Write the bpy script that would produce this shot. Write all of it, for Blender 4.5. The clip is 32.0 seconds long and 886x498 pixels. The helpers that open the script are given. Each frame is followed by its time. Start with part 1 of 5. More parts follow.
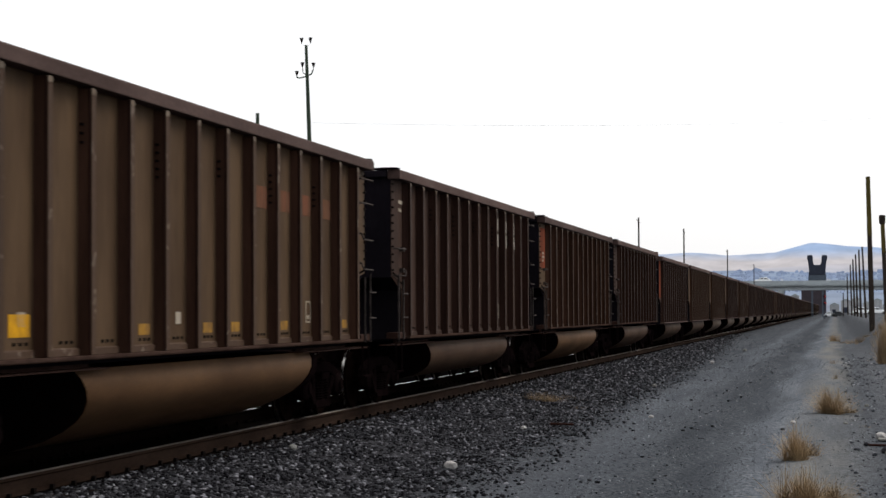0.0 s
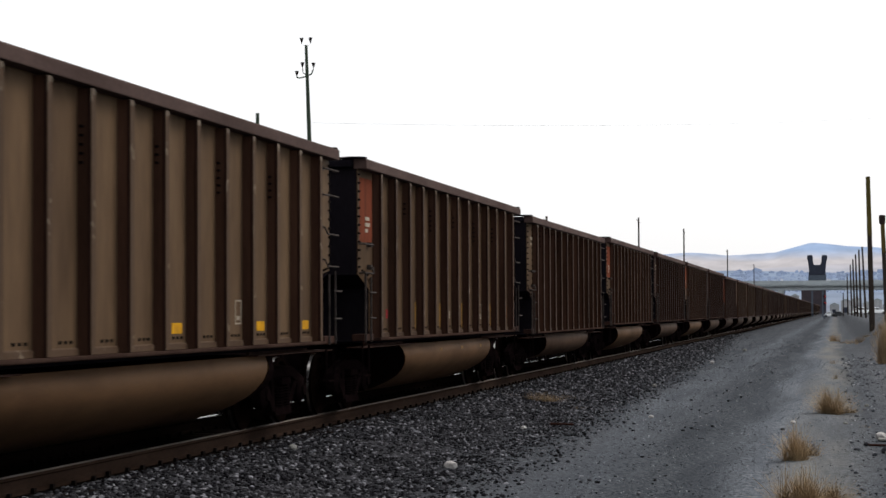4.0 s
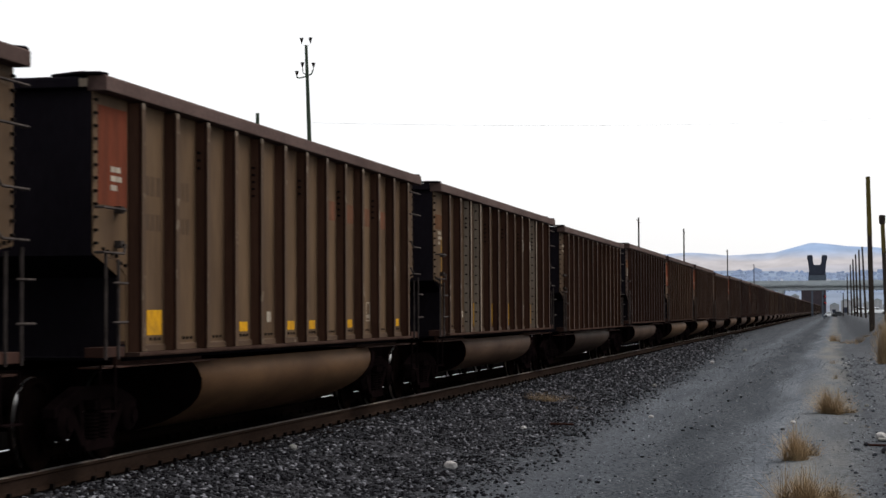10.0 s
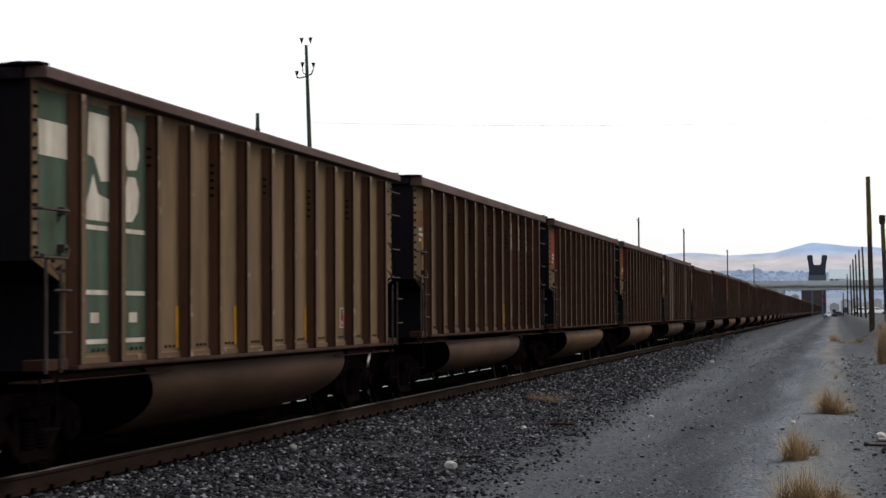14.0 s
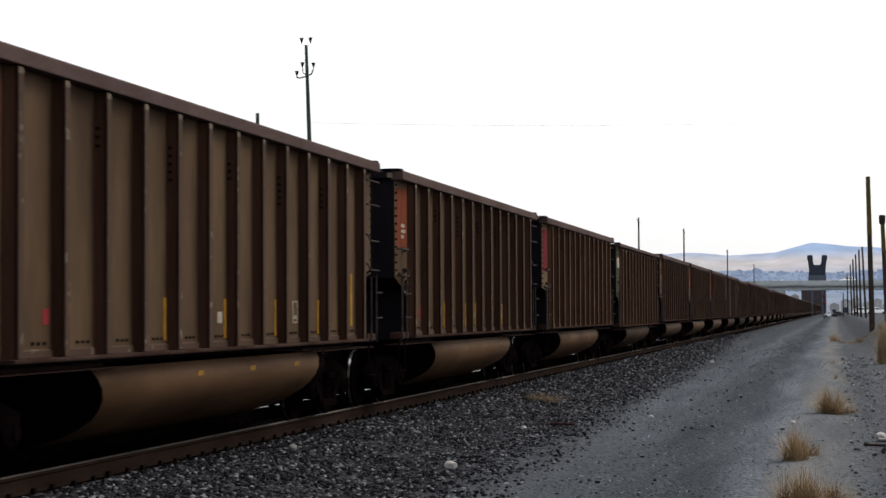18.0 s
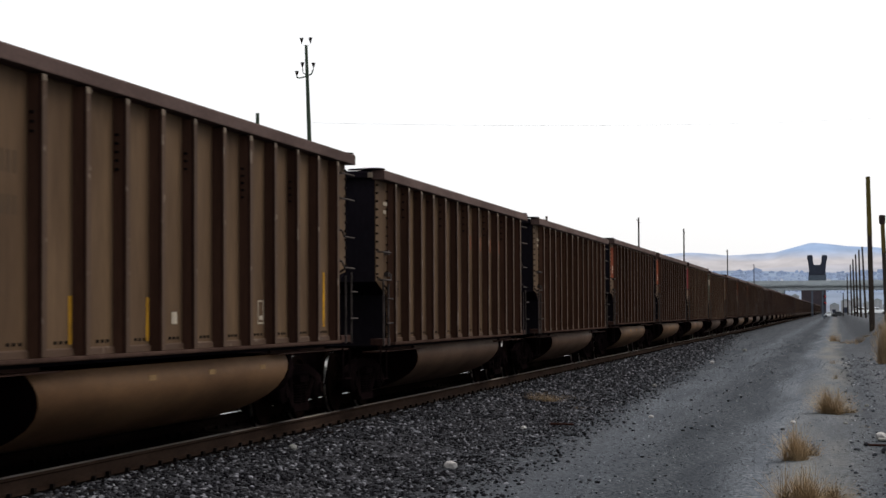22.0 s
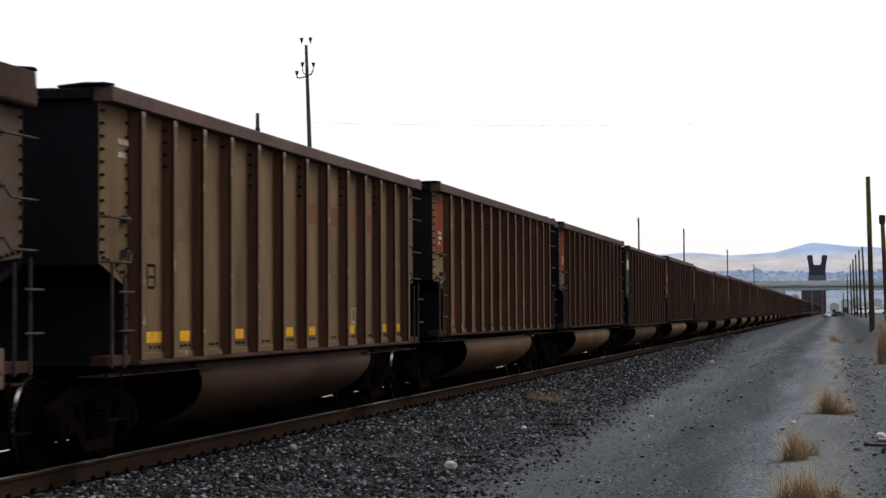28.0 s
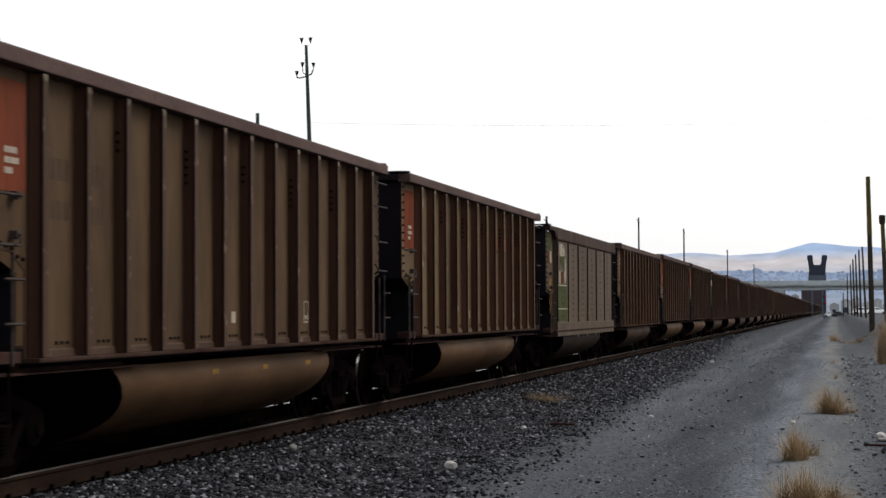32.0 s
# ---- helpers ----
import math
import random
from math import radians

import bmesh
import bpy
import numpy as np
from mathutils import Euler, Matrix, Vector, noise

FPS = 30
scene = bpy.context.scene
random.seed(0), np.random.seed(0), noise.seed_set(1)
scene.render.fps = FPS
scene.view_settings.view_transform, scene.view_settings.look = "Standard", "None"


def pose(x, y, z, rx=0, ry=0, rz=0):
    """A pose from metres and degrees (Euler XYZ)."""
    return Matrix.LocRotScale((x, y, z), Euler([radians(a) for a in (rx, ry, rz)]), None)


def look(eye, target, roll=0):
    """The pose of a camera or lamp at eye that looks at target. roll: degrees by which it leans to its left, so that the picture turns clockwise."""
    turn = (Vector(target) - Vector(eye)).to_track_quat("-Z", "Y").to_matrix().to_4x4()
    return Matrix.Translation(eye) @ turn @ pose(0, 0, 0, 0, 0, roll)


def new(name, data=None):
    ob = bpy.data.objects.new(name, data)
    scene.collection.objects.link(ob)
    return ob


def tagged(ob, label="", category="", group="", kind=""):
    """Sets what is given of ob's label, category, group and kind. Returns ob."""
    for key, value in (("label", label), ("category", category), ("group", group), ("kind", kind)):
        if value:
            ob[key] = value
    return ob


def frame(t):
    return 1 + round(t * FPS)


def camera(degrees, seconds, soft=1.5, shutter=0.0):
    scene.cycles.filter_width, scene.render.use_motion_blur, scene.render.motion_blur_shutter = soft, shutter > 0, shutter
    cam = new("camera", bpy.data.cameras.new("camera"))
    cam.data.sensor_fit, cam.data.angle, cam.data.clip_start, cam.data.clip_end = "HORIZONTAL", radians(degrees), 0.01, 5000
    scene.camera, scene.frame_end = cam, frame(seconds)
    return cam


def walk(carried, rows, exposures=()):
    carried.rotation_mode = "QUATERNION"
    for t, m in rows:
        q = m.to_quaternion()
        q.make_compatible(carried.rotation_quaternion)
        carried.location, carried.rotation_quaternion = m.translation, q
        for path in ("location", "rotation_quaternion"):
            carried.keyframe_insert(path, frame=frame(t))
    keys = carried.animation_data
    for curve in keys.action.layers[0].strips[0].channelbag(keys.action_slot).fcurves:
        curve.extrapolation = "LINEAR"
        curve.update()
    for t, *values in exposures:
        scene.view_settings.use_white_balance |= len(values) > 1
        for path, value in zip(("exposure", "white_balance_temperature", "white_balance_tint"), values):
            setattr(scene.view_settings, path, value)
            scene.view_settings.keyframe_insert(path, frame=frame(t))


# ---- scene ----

# ------------------------------------------------------------------ camera
EYE = (0.0, 0.0, 1.529)
cam = camera(25.36, 32.0, soft=1.55, shutter=0.18)
AIM = look(EYE, (-19.5264, 98.0219, 4.7277), -0.275)
walk(cam, [(0.0, AIM), (32.0, AIM)], exposures=[(0.0, 0.0), (32.0, 0.0)])

# ------------------------------------------------------------------ world and sun
SUN_EL, SUN_AZ = 46.0, 48.0          # behind thin cloud, ahead of the camera and to its right
world = bpy.data.worlds.new("overcast_sky")
scene.world = world
world.use_nodes = True
wn, wl = world.node_tree.nodes, world.node_tree.links
wn.clear()
sky = wn.new("ShaderNodeTexSky")
sky.sky_type = "NISHITA"
sky.sun_disc = False
sky.sun_elevation, sky.sun_rotation = radians(SUN_EL), radians(SUN_AZ)
sky.dust_density, sky.air_density, sky.ozone_density = 3.0, 1.0, 1.0
pale = wn.new("ShaderNodeHueSaturation")
pale.inputs["Saturation"].default_value = 0.35
wl.new(sky.outputs[0], pale.inputs["Color"])
veil = wn.new("ShaderNodeMix")
veil.data_type = "RGBA"
veil.inputs[0].default_value = 0.50
veil.inputs[7].default_value = (16.6, 16.6, 16.8, 1)
wl.new(pale.outputs[0], veil.inputs[6])
bg = wn.new("ShaderNodeBackground")
bg.inputs[1].default_value = 0.10
wl.new(veil.outputs[2], bg.inputs[0])
wout = wn.new("ShaderNodeOutputWorld")
wl.new(bg.outputs[0], wout.inputs[0])

sun_data = bpy.data.lights.new("sun", "SUN")
sun_data.energy, sun_data.angle, sun_data.color = 2.8, radians(30), (1.0, 0.94, 0.86)
sun = new("sun", sun_data)
ce, se = math.cos(radians(SUN_EL)), math.sin(radians(SUN_EL))
sd = Vector((ce * math.sin(radians(SUN_AZ)), ce * math.cos(radians(SUN_AZ)), se))
sun.matrix_world = look(sd * 100, (0, 0, 0))


# ------------------------------------------------------------------ materials
MATS = {}


def mat(name, base, rough=0.7, metal=0.0, second=None, scale=3.0, amount=0.5, stretch=(1, 1, 1), fine=40.0, bump=0.15,
        fine_amount=0.25, random=0.0, spec=0.0, distance=0.01, lo=0.38, hi=0.66, detail=6, rugged=0.62):
    """A surface with a coarse stain of a second colour, fine grain, bump and a small change from piece to piece."""
    if name in MATS:
        return MATS[name]
    m = bpy.data.materials.new(name)
    m.use_nodes = True
    n, l = m.node_tree.nodes, m.node_tree.links
    b = n["Principled BSDF"]
    b.inputs["Roughness"].default_value, b.inputs["Metallic"].default_value = rough, metal
    b.inputs["Specular IOR Level"].default_value = spec
    co = n.new("ShaderNodeTexCoord")
    mp = n.new("ShaderNodeMapping")
    mp.inputs["Scale"].default_value = stretch
    l.new(co.outputs["Object"], mp.inputs[0])
    info = n.new("ShaderNodeObjectInfo")
    shift = n.new("ShaderNodeVectorMath")
    shift.operation = "MULTIPLY_ADD"
    comb = n.new("ShaderNodeCombineXYZ")
    for k in range(3):
        l.new(info.outputs["Random"], comb.inputs[k])
    shift.inputs[1].default_value = (37.0, 53.0, 71.0)
    l.new(comb.outputs[0], shift.inputs[0])
    l.new(mp.outputs[0], shift.inputs[2])
    big = n.new("ShaderNodeTexNoise")
    big.inputs["Scale"].default_value, big.inputs["Detail"].default_value = scale, detail
    big.inputs["Roughness"].default_value = rugged
    l.new(shift.outputs[0], big.inputs[0])
    small = n.new("ShaderNodeTexNoise")
    small.inputs["Scale"].default_value, small.inputs["Detail"].default_value = fine, 4
    l.new(shift.outputs[0], small.inputs[0])
    ramp = n.new("ShaderNodeMapRange")
    ramp.inputs[1].default_value, ramp.inputs[2].default_value = lo, hi
    ramp.inputs[4].default_value = amount
    l.new(big.outputs[0], ramp.inputs[0])
    mix = n.new("ShaderNodeMix")
    mix.data_type = "RGBA"
    mix.inputs[6].default_value = (*base, 1)
    mix.inputs[7].default_value = (*(second or [c * 0.55 for c in base]), 1)
    l.new(ramp.outputs[0], mix.inputs[0])
    grain = n.new("ShaderNodeMapRange")
    grain.inputs[1].default_value, grain.inputs[2].default_value = 0.25, 0.75
    grain.inputs[3].default_value, grain.inputs[4].default_value = 1 - fine_amount, 1 + fine_amount
    l.new(small.outputs[0], grain.inputs[0])
    rnd = n.new("ShaderNodeMapRange")
    rnd.inputs[3].default_value, rnd.inputs[4].default_value = 1 - random, 1 + random
    l.new(info.outputs["Random"], rnd.inputs[0])
    mul = n.new("ShaderNodeMath")
    mul.operation = "MULTIPLY"
    l.new(grain.outputs[0], mul.inputs[0])
    l.new(rnd.outputs[0], mul.inputs[1])
    tint = n.new("ShaderNodeVectorMath")
    tint.operation = "SCALE"
    l.new(mix.outputs[2], tint.inputs[0])
    l.new(mul.outputs[0], tint.inputs["Scale"])
    l.new(tint.outputs[0], b.inputs["Base Color"])
    rr = n.new("ShaderNodeMapRange")
    rr.inputs[3].default_value, rr.inputs[4].default_value = max(0.05, rough - 0.12), min(1, rough + 0.12)
    l.new(big.outputs[0], rr.inputs[0])
    l.new(rr.outputs[0], b.inputs["Roughness"])
    if bump:
        bp = n.new("ShaderNodeBump")
        bp.inputs["Strength"].default_value, bp.inputs["Distance"].default_value = bump, distance
        l.new(small.outputs[0], bp.inputs["Height"])
        l.new(bp.outputs[0], b.inputs["Normal"])
    MATS[name] = m
    return m


def glow(name, colour, strength):
    if name in MATS:
        return MATS[name]
    m = bpy.data.materials.new(name)
    m.use_nodes = True
    b = m.node_tree.nodes["Principled BSDF"]
    b.inputs["Base Color"].default_value = (*[c * 0.2 for c in colour], 1)
    b.inputs["Emission Color"].default_value = (*colour, 1)
    b.inputs["Emission Strength"].default_value = strength
    MATS[name] = m
    return m


STREAK = (1.6, 1.6, 0.22)
tan = mat("weathered_tan_aluminium", (0.112, 0.0745, 0.0415), 0.62, 0.0, (0.044, 0.027, 0.0159), 1.1, 0.75, (1.3, 1.3, 0.42), 9, 0.04, 0.10, 0.10, spec=0.03, lo=0.34, hi=0.72, detail=3, rugged=0.5)
midtan = mat("grimy_tan_aluminium", (0.0860, 0.0545, 0.0315), 0.64, 0.0, (0.0334, 0.0200, 0.0125), 1.1, 0.75, (1.3, 1.3, 0.42), 9, 0.04, 0.10, 0.10, spec=0.03, lo=0.34, hi=0.72, detail=3, rugged=0.5)
brown = mat("sooty_brown_aluminium", (0.0743, 0.0464, 0.0264), 0.66, 0.0, (0.0268, 0.0153, 0.0097), 1.1, 0.75, (1.3, 1.3, 0.42), 9, 0.04, 0.10, 0.10, spec=0.03, lo=0.34, hi=0.72, detail=3, rugged=0.5)
smoothm = mat("dusty_brown_panel_steel", (0.0714, 0.0514, 0.0370), 0.64, 0.0, (0.0380, 0.0265, 0.0185), 1.2, 0.7, STREAK, 30, 0.04, 0.10, spec=0.03)
dusk = mat("dark_brown_aluminium", (0.0398, 0.0234, 0.0178), 0.68, 0.0, (0.0154, 0.0090, 0.0075), 1.5, 0.75, STREAK, 30, 0.06, 0.12, 0.10, spec=0.03)
bare = mat("newer_bare_aluminium", (0.17, 0.138, 0.108), 0.5, 0.2, (0.085, 0.062, 0.046), 2.0, 0.6, STREAK, 30, 0.06, 0.12, 0.05)
chordm = mat("dusty_chord_steel", (0.068, 0.044, 0.039), 0.7, 0.0, (0.037, 0.023, 0.020), 1.2, 0.8, (1, 0.4, 1), 25, 0.06, 0.15, 0.12, spec=0.03)
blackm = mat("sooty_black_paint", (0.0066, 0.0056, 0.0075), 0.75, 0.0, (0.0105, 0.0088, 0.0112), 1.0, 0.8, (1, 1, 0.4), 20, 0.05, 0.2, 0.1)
redm = mat("faded_red_paint", (0.132, 0.038, 0.022), 0.7, 0.0, (0.066, 0.026, 0.018), 2.2, 0.7, STREAK, 30, 0.04, 0.15, 0.08)
crimson = mat("crimson_paint", (0.125, 0.026, 0.029), 0.65, 0.0, (0.070, 0.022, 0.021), 2.2, 0.6, STREAK, 30, 0.04, 0.15)
orangem = mat("rusty_orange_paint", (0.092, 0.048, 0.027), 0.7, 0.0, (0.056, 0.029, 0.018), 2.2, 0.6, STREAK, 30, 0.04, 0.15)
greenm = mat("faded_green_paint", (0.050, 0.068, 0.050), 0.65, 0.0, (0.032, 0.034, 0.025), 2.0, 0.7, STREAK, 30, 0.04, 0.15)
olivem = mat("faded_olive_paint", (0.058, 0.066, 0.034), 0.65, 0.0, (0.036, 0.038, 0.022), 2.0, 0.7, STREAK, 30, 0.04, 0.15)
GHOST = {m.name: mat("worn_dark_stencil_" + m.name, c, 0.66, 0.0, d, 5.0, 0.8, STREAK, 20, 0.05, 0.2, spec=0.03)
         for m, c, d in ((tan, (0.074, 0.049, 0.029), (0.10, 0.066, 0.038)), (midtan, (0.050, 0.032, 0.020), (0.072, 0.045, 0.027)), (brown, (0.040, 0.026, 0.0165), (0.058, 0.037, 0.022)),
                         (dusk, (0.021, 0.0135, 0.0105), (0.03, 0.019, 0.014)))}
whitem = mat("grimy_white_paint", (0.36, 0.33, 0.28), 0.65, 0.0, (0.18, 0.15, 0.12), 3.0, 0.7, STREAK, 35, 0.03, 0.15)
fadedwhite = mat("faded_white_stencil", (0.30, 0.265, 0.215), 0.7, 0.0, (0.15, 0.12, 0.095), 5.0, 0.8, STREAK, 35, 0.03, 0.2)
ghost = mat("faded_red_lettering", (0.1615, 0.0570, 0.0333), 0.7, 0.0, (0.0978, 0.0551, 0.0353), 4.0, 0.8, STREAK, 35, 0.03, 0.2)
ghostfaint = mat("almost_gone_red_lettering", (0.125, 0.054, 0.034), 0.7, 0.0, (0.080, 0.048, 0.031), 4.0, 0.9, STREAK, 35, 0.03, 0.2)
yellowm = mat("reflective_yellow", (0.46, 0.235, 0.014), 0.5, 0.0, (0.22, 0.115, 0.022), 7.0, 0.7, (1, 1, 1), 35, 0.0, 0.1)
yellowfade = mat("faded_yellow_marker", (0.24, 0.13, 0.03), 0.6, 0.0, (0.125, 0.075, 0.035), 6.0, 0.9, (1, 1, 1), 35, 0.0, 0.1)
orangefade = mat("faded_orange_marker", (0.20, 0.085, 0.02), 0.6, 0.0, (0.10, 0.06, 0.03), 6.0, 0.9, (1, 1, 1), 35, 0.0, 0.1)
fadedtan = mat("dusty_tan_plate", (0.17, 0.115, 0.06), 0.6, 0.0, (0.11, 0.07, 0.04), 6.0, 0.8)
yellowbar = mat("dusty_yellow_strip", (0.31, 0.160, 0.014), 0.6, 0.0, (0.16, 0.085, 0.02), 5.0, 0.8, (1, 1, 1), 35, 0.0, 0.1)
redmark = mat("red_marker", (0.20, 0.025, 0.030), 0.5, 0.0, (0.11, 0.025, 0.022), 4.0, 0.6)
# castm and wheelm are near black: the underbody shade is in their colour
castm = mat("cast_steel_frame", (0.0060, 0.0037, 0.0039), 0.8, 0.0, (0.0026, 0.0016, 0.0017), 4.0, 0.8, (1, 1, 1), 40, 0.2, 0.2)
treadm = mat("polished_tread_steel", (0.50, 0.48, 0.46), 0.28, 1.0, (0.4, 0.37, 0.35), 4.0, 0.5, (1, 1, 1), 60, 0.0, 0.05)
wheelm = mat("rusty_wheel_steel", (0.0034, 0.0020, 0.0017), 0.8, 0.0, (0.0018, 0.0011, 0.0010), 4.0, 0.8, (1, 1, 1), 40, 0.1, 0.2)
gripm = mat("worn_handrail_steel", (0.050, 0.041, 0.038), 0.6, 0.2, (0.010, 0.008, 0.0075), 6.0, 0.7)
# dark brown that puts shade on rib edges and other turned-away steel
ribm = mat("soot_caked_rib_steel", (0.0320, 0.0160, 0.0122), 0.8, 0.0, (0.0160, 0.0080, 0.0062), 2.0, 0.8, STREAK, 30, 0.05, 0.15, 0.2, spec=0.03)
wornm = mat("pale_worn_rib_head", (0.120, 0.095, 0.072), 0.6, 0.0, (0.075, 0.054, 0.040), 6.0, 0.8, (1, 1, 1), 25, 0.03, 0.2, 0.3, spec=0.03)
FLANGE = {
    m.name: mat("rubbed_rib_" + m.name, base, 0.62, 0.0, worn, 5.5, 0.6, (1, 1, 1), 22, 0.03, 0.15, 0.12, lo=0.62, hi=0.70, spec=0.03, detail=2)
    for m, base, worn in ((tan, (0.074, 0.048, 0.029), (0.20, 0.17, 0.13)), (midtan, (0.056, 0.035, 0.0225), (0.17, 0.14, 0.11)), (brown, (0.047, 0.029, 0.020), (0.15, 0.12, 0.10)),
                          (dusk, (0.033, 0.0205, 0.0165), (0.11, 0.09, 0.075)))}
# darker copies of the body colours: shade painted on the rib webs
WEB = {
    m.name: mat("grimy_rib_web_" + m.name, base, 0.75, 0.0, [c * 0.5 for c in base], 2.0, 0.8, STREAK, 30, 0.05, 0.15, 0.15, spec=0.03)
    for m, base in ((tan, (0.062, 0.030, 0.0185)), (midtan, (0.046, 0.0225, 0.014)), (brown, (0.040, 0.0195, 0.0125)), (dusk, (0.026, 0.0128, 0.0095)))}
sillm = mat("grimy_sill_steel", (0.0434, 0.0273, 0.0220), 0.7, 0.0, (0.0186, 0.0110, 0.0093), 2.0, 0.85, (1, 0.5, 1), 25, 0.05, 0.15, 0.1)
boltm = mat("dark_bolt_steel", (0.007, 0.0055, 0.005), 0.7, 0.1)
tubm = mat("mud_tan_tub", (0.0774, 0.0425, 0.0215), 0.6, 0.0, (0.0342, 0.0178, 0.0096), 0.9, 0.75, (1, 0.5, 1.6), 25, 0.04, 0.1, 0.12, spec=0.025)
tubgrey = mat("dusty_grey_tub", (0.050, 0.029, 0.0185), 0.62, 0.0, (0.025, 0.0142, 0.0095), 0.9, 0.75, (1, 0.5, 1.6), 25, 0.04, 0.1, 0.12, spec=0.025)
tubdark = mat("sooty_tub", (0.030, 0.018, 0.0125), 0.62, 0.0, (0.015, 0.009, 0.0065), 0.9, 0.75, (1, 0.5, 1.6), 25, 0.04, 0.1, spec=0.025)
# paler tub for the far cars: grazing sheen put into the colour
tubpale = mat("pale_dusty_tub", (0.088, 0.062, 0.045), 0.62, 0.0, (0.05, 0.033, 0.024), 0.9, 0.75, (1, 0.5, 1.6), 25, 0.04, 0.1, 0.2, spec=0.025)
railm = mat("rusty_rail_web", (0.0226, 0.0143, 0.0107), 0.75, 0.1, (0.0107, 0.0068, 0.0052), 3.0, 0.7, (1, 0.3, 1), 40, 0.1, 0.2)
dullhead = mat("bright_rail_head", (0.72, 0.71, 0.70), 0.12, 1.0, (0.5, 0.49, 0.47), 0.7, 0.6, (1, 0.5, 1), 60, 0.0, 0.05, spec=0.5)
headm = mat("polished_rail_head", (0.30, 0.26, 0.23), 0.38, 1.0, (0.16, 0.13, 0.11), 1.0, 0.5, (1, 0.2, 1), 60, 0.0, 0.05, spec=0.5)
# darker copy of railm: shade under the train put into the far rail
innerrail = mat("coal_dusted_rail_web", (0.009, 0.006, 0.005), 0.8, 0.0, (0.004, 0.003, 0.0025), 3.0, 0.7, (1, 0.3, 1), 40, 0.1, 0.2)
tiem = mat("creosoted_timber", (0.010, 0.0075, 0.0065), 0.85, 0.0, (0.005, 0.004, 0.0035), 5.0, 0.7, (0.4, 3, 1), 40, 0.3, 0.25, 0.2)
polem = mat("weathered_pole_wood", (0.036, 0.029, 0.025), 0.85, 0.0, (0.018, 0.0145, 0.0125), 2.0, 0.7, (4, 4, 0.3), 40, 0.3, 0.25, 0.1)
polegreen = mat("green_treated_pole", (0.055, 0.075, 0.055), 0.8, 0.0, (0.03, 0.035, 0.028), 2.0, 0.7, (4, 4, 0.3), 40, 0.3, 0.25)
yellowwoodm = mat("lichen_yellow_wood", (0.085, 0.068, 0.022), 0.85, 0.0, (0.04, 0.033, 0.018), 2.0, 0.7, (4, 4, 0.3), 40, 0.3, 0.25)
insm = mat("dark_porcelain", (0.025, 0.02, 0.02), 0.35)
concrete = mat("grey_blue_concrete", (0.36, 0.40, 0.42), 0.8, 0.0, (0.26, 0.29, 0.31), 0.6, 0.7, (1, 1, 1), 8, 0.1, 0.15)
darkconc = mat("stained_dark_concrete", (0.15, 0.135, 0.14), 0.85, 0.0, (0.11, 0.10, 0.105), 0.6, 0.7)
towerm = mat("dark_slate_cladding", (0.040, 0.046, 0.066), 0.75, 0.0, (0.030, 0.034, 0.050), 0.5, 0.7)
wcar = mat("white_car_paint", (0.92, 0.95, 0.97), 0.35, 0.0, (0.90, 0.93, 0.95), 1.0, 0.3, fine_amount=0.03, bump=0, spec=0.5)
lorrym = mat("bluish_white_lorry_paint", (0.80, 0.93, 0.98), 0.35, 0.0, (0.76, 0.90, 0.96), 1.0, 0.3, fine_amount=0.03, bump=0, spec=0.5)
kcar = mat("black_car_paint", (0.02, 0.022, 0.026), 0.3, 0.0, (0.03, 0.03, 0.035), 1.0, 0.3, fine_amount=0.03, bump=0, spec=0.5)
glassm = mat("tinted_window_glass", (0.02, 0.025, 0.03), 0.1, 0.0, bump=0, spec=0.5)
tyrem = mat("black_tyre_rubber", (0.015, 0.015, 0.016), 0.85)
strawm = mat("dry_straw_grass", (0.33, 0.245, 0.150), 0.8, 0.0, (0.19, 0.135, 0.083), 6.0, 0.8, (1, 1, 1), 40, 0.0, 0.2, 0.1)
shedm = mat("dusty_pale_cladding", (0.42, 0.43, 0.45), 0.7, 0.0, (0.26, 0.27, 0.29), 0.8, 0.8)
strawdull = mat("dull_dry_grass", (0.20, 0.145, 0.088), 0.8, 0.0, (0.09, 0.065, 0.04), 6.0, 0.8, (1, 1, 1), 40, 0.0, 0.2, 0.1)
wirem = mat("dull_grey_wire", (0.55, 0.56, 0.58), 0.6)


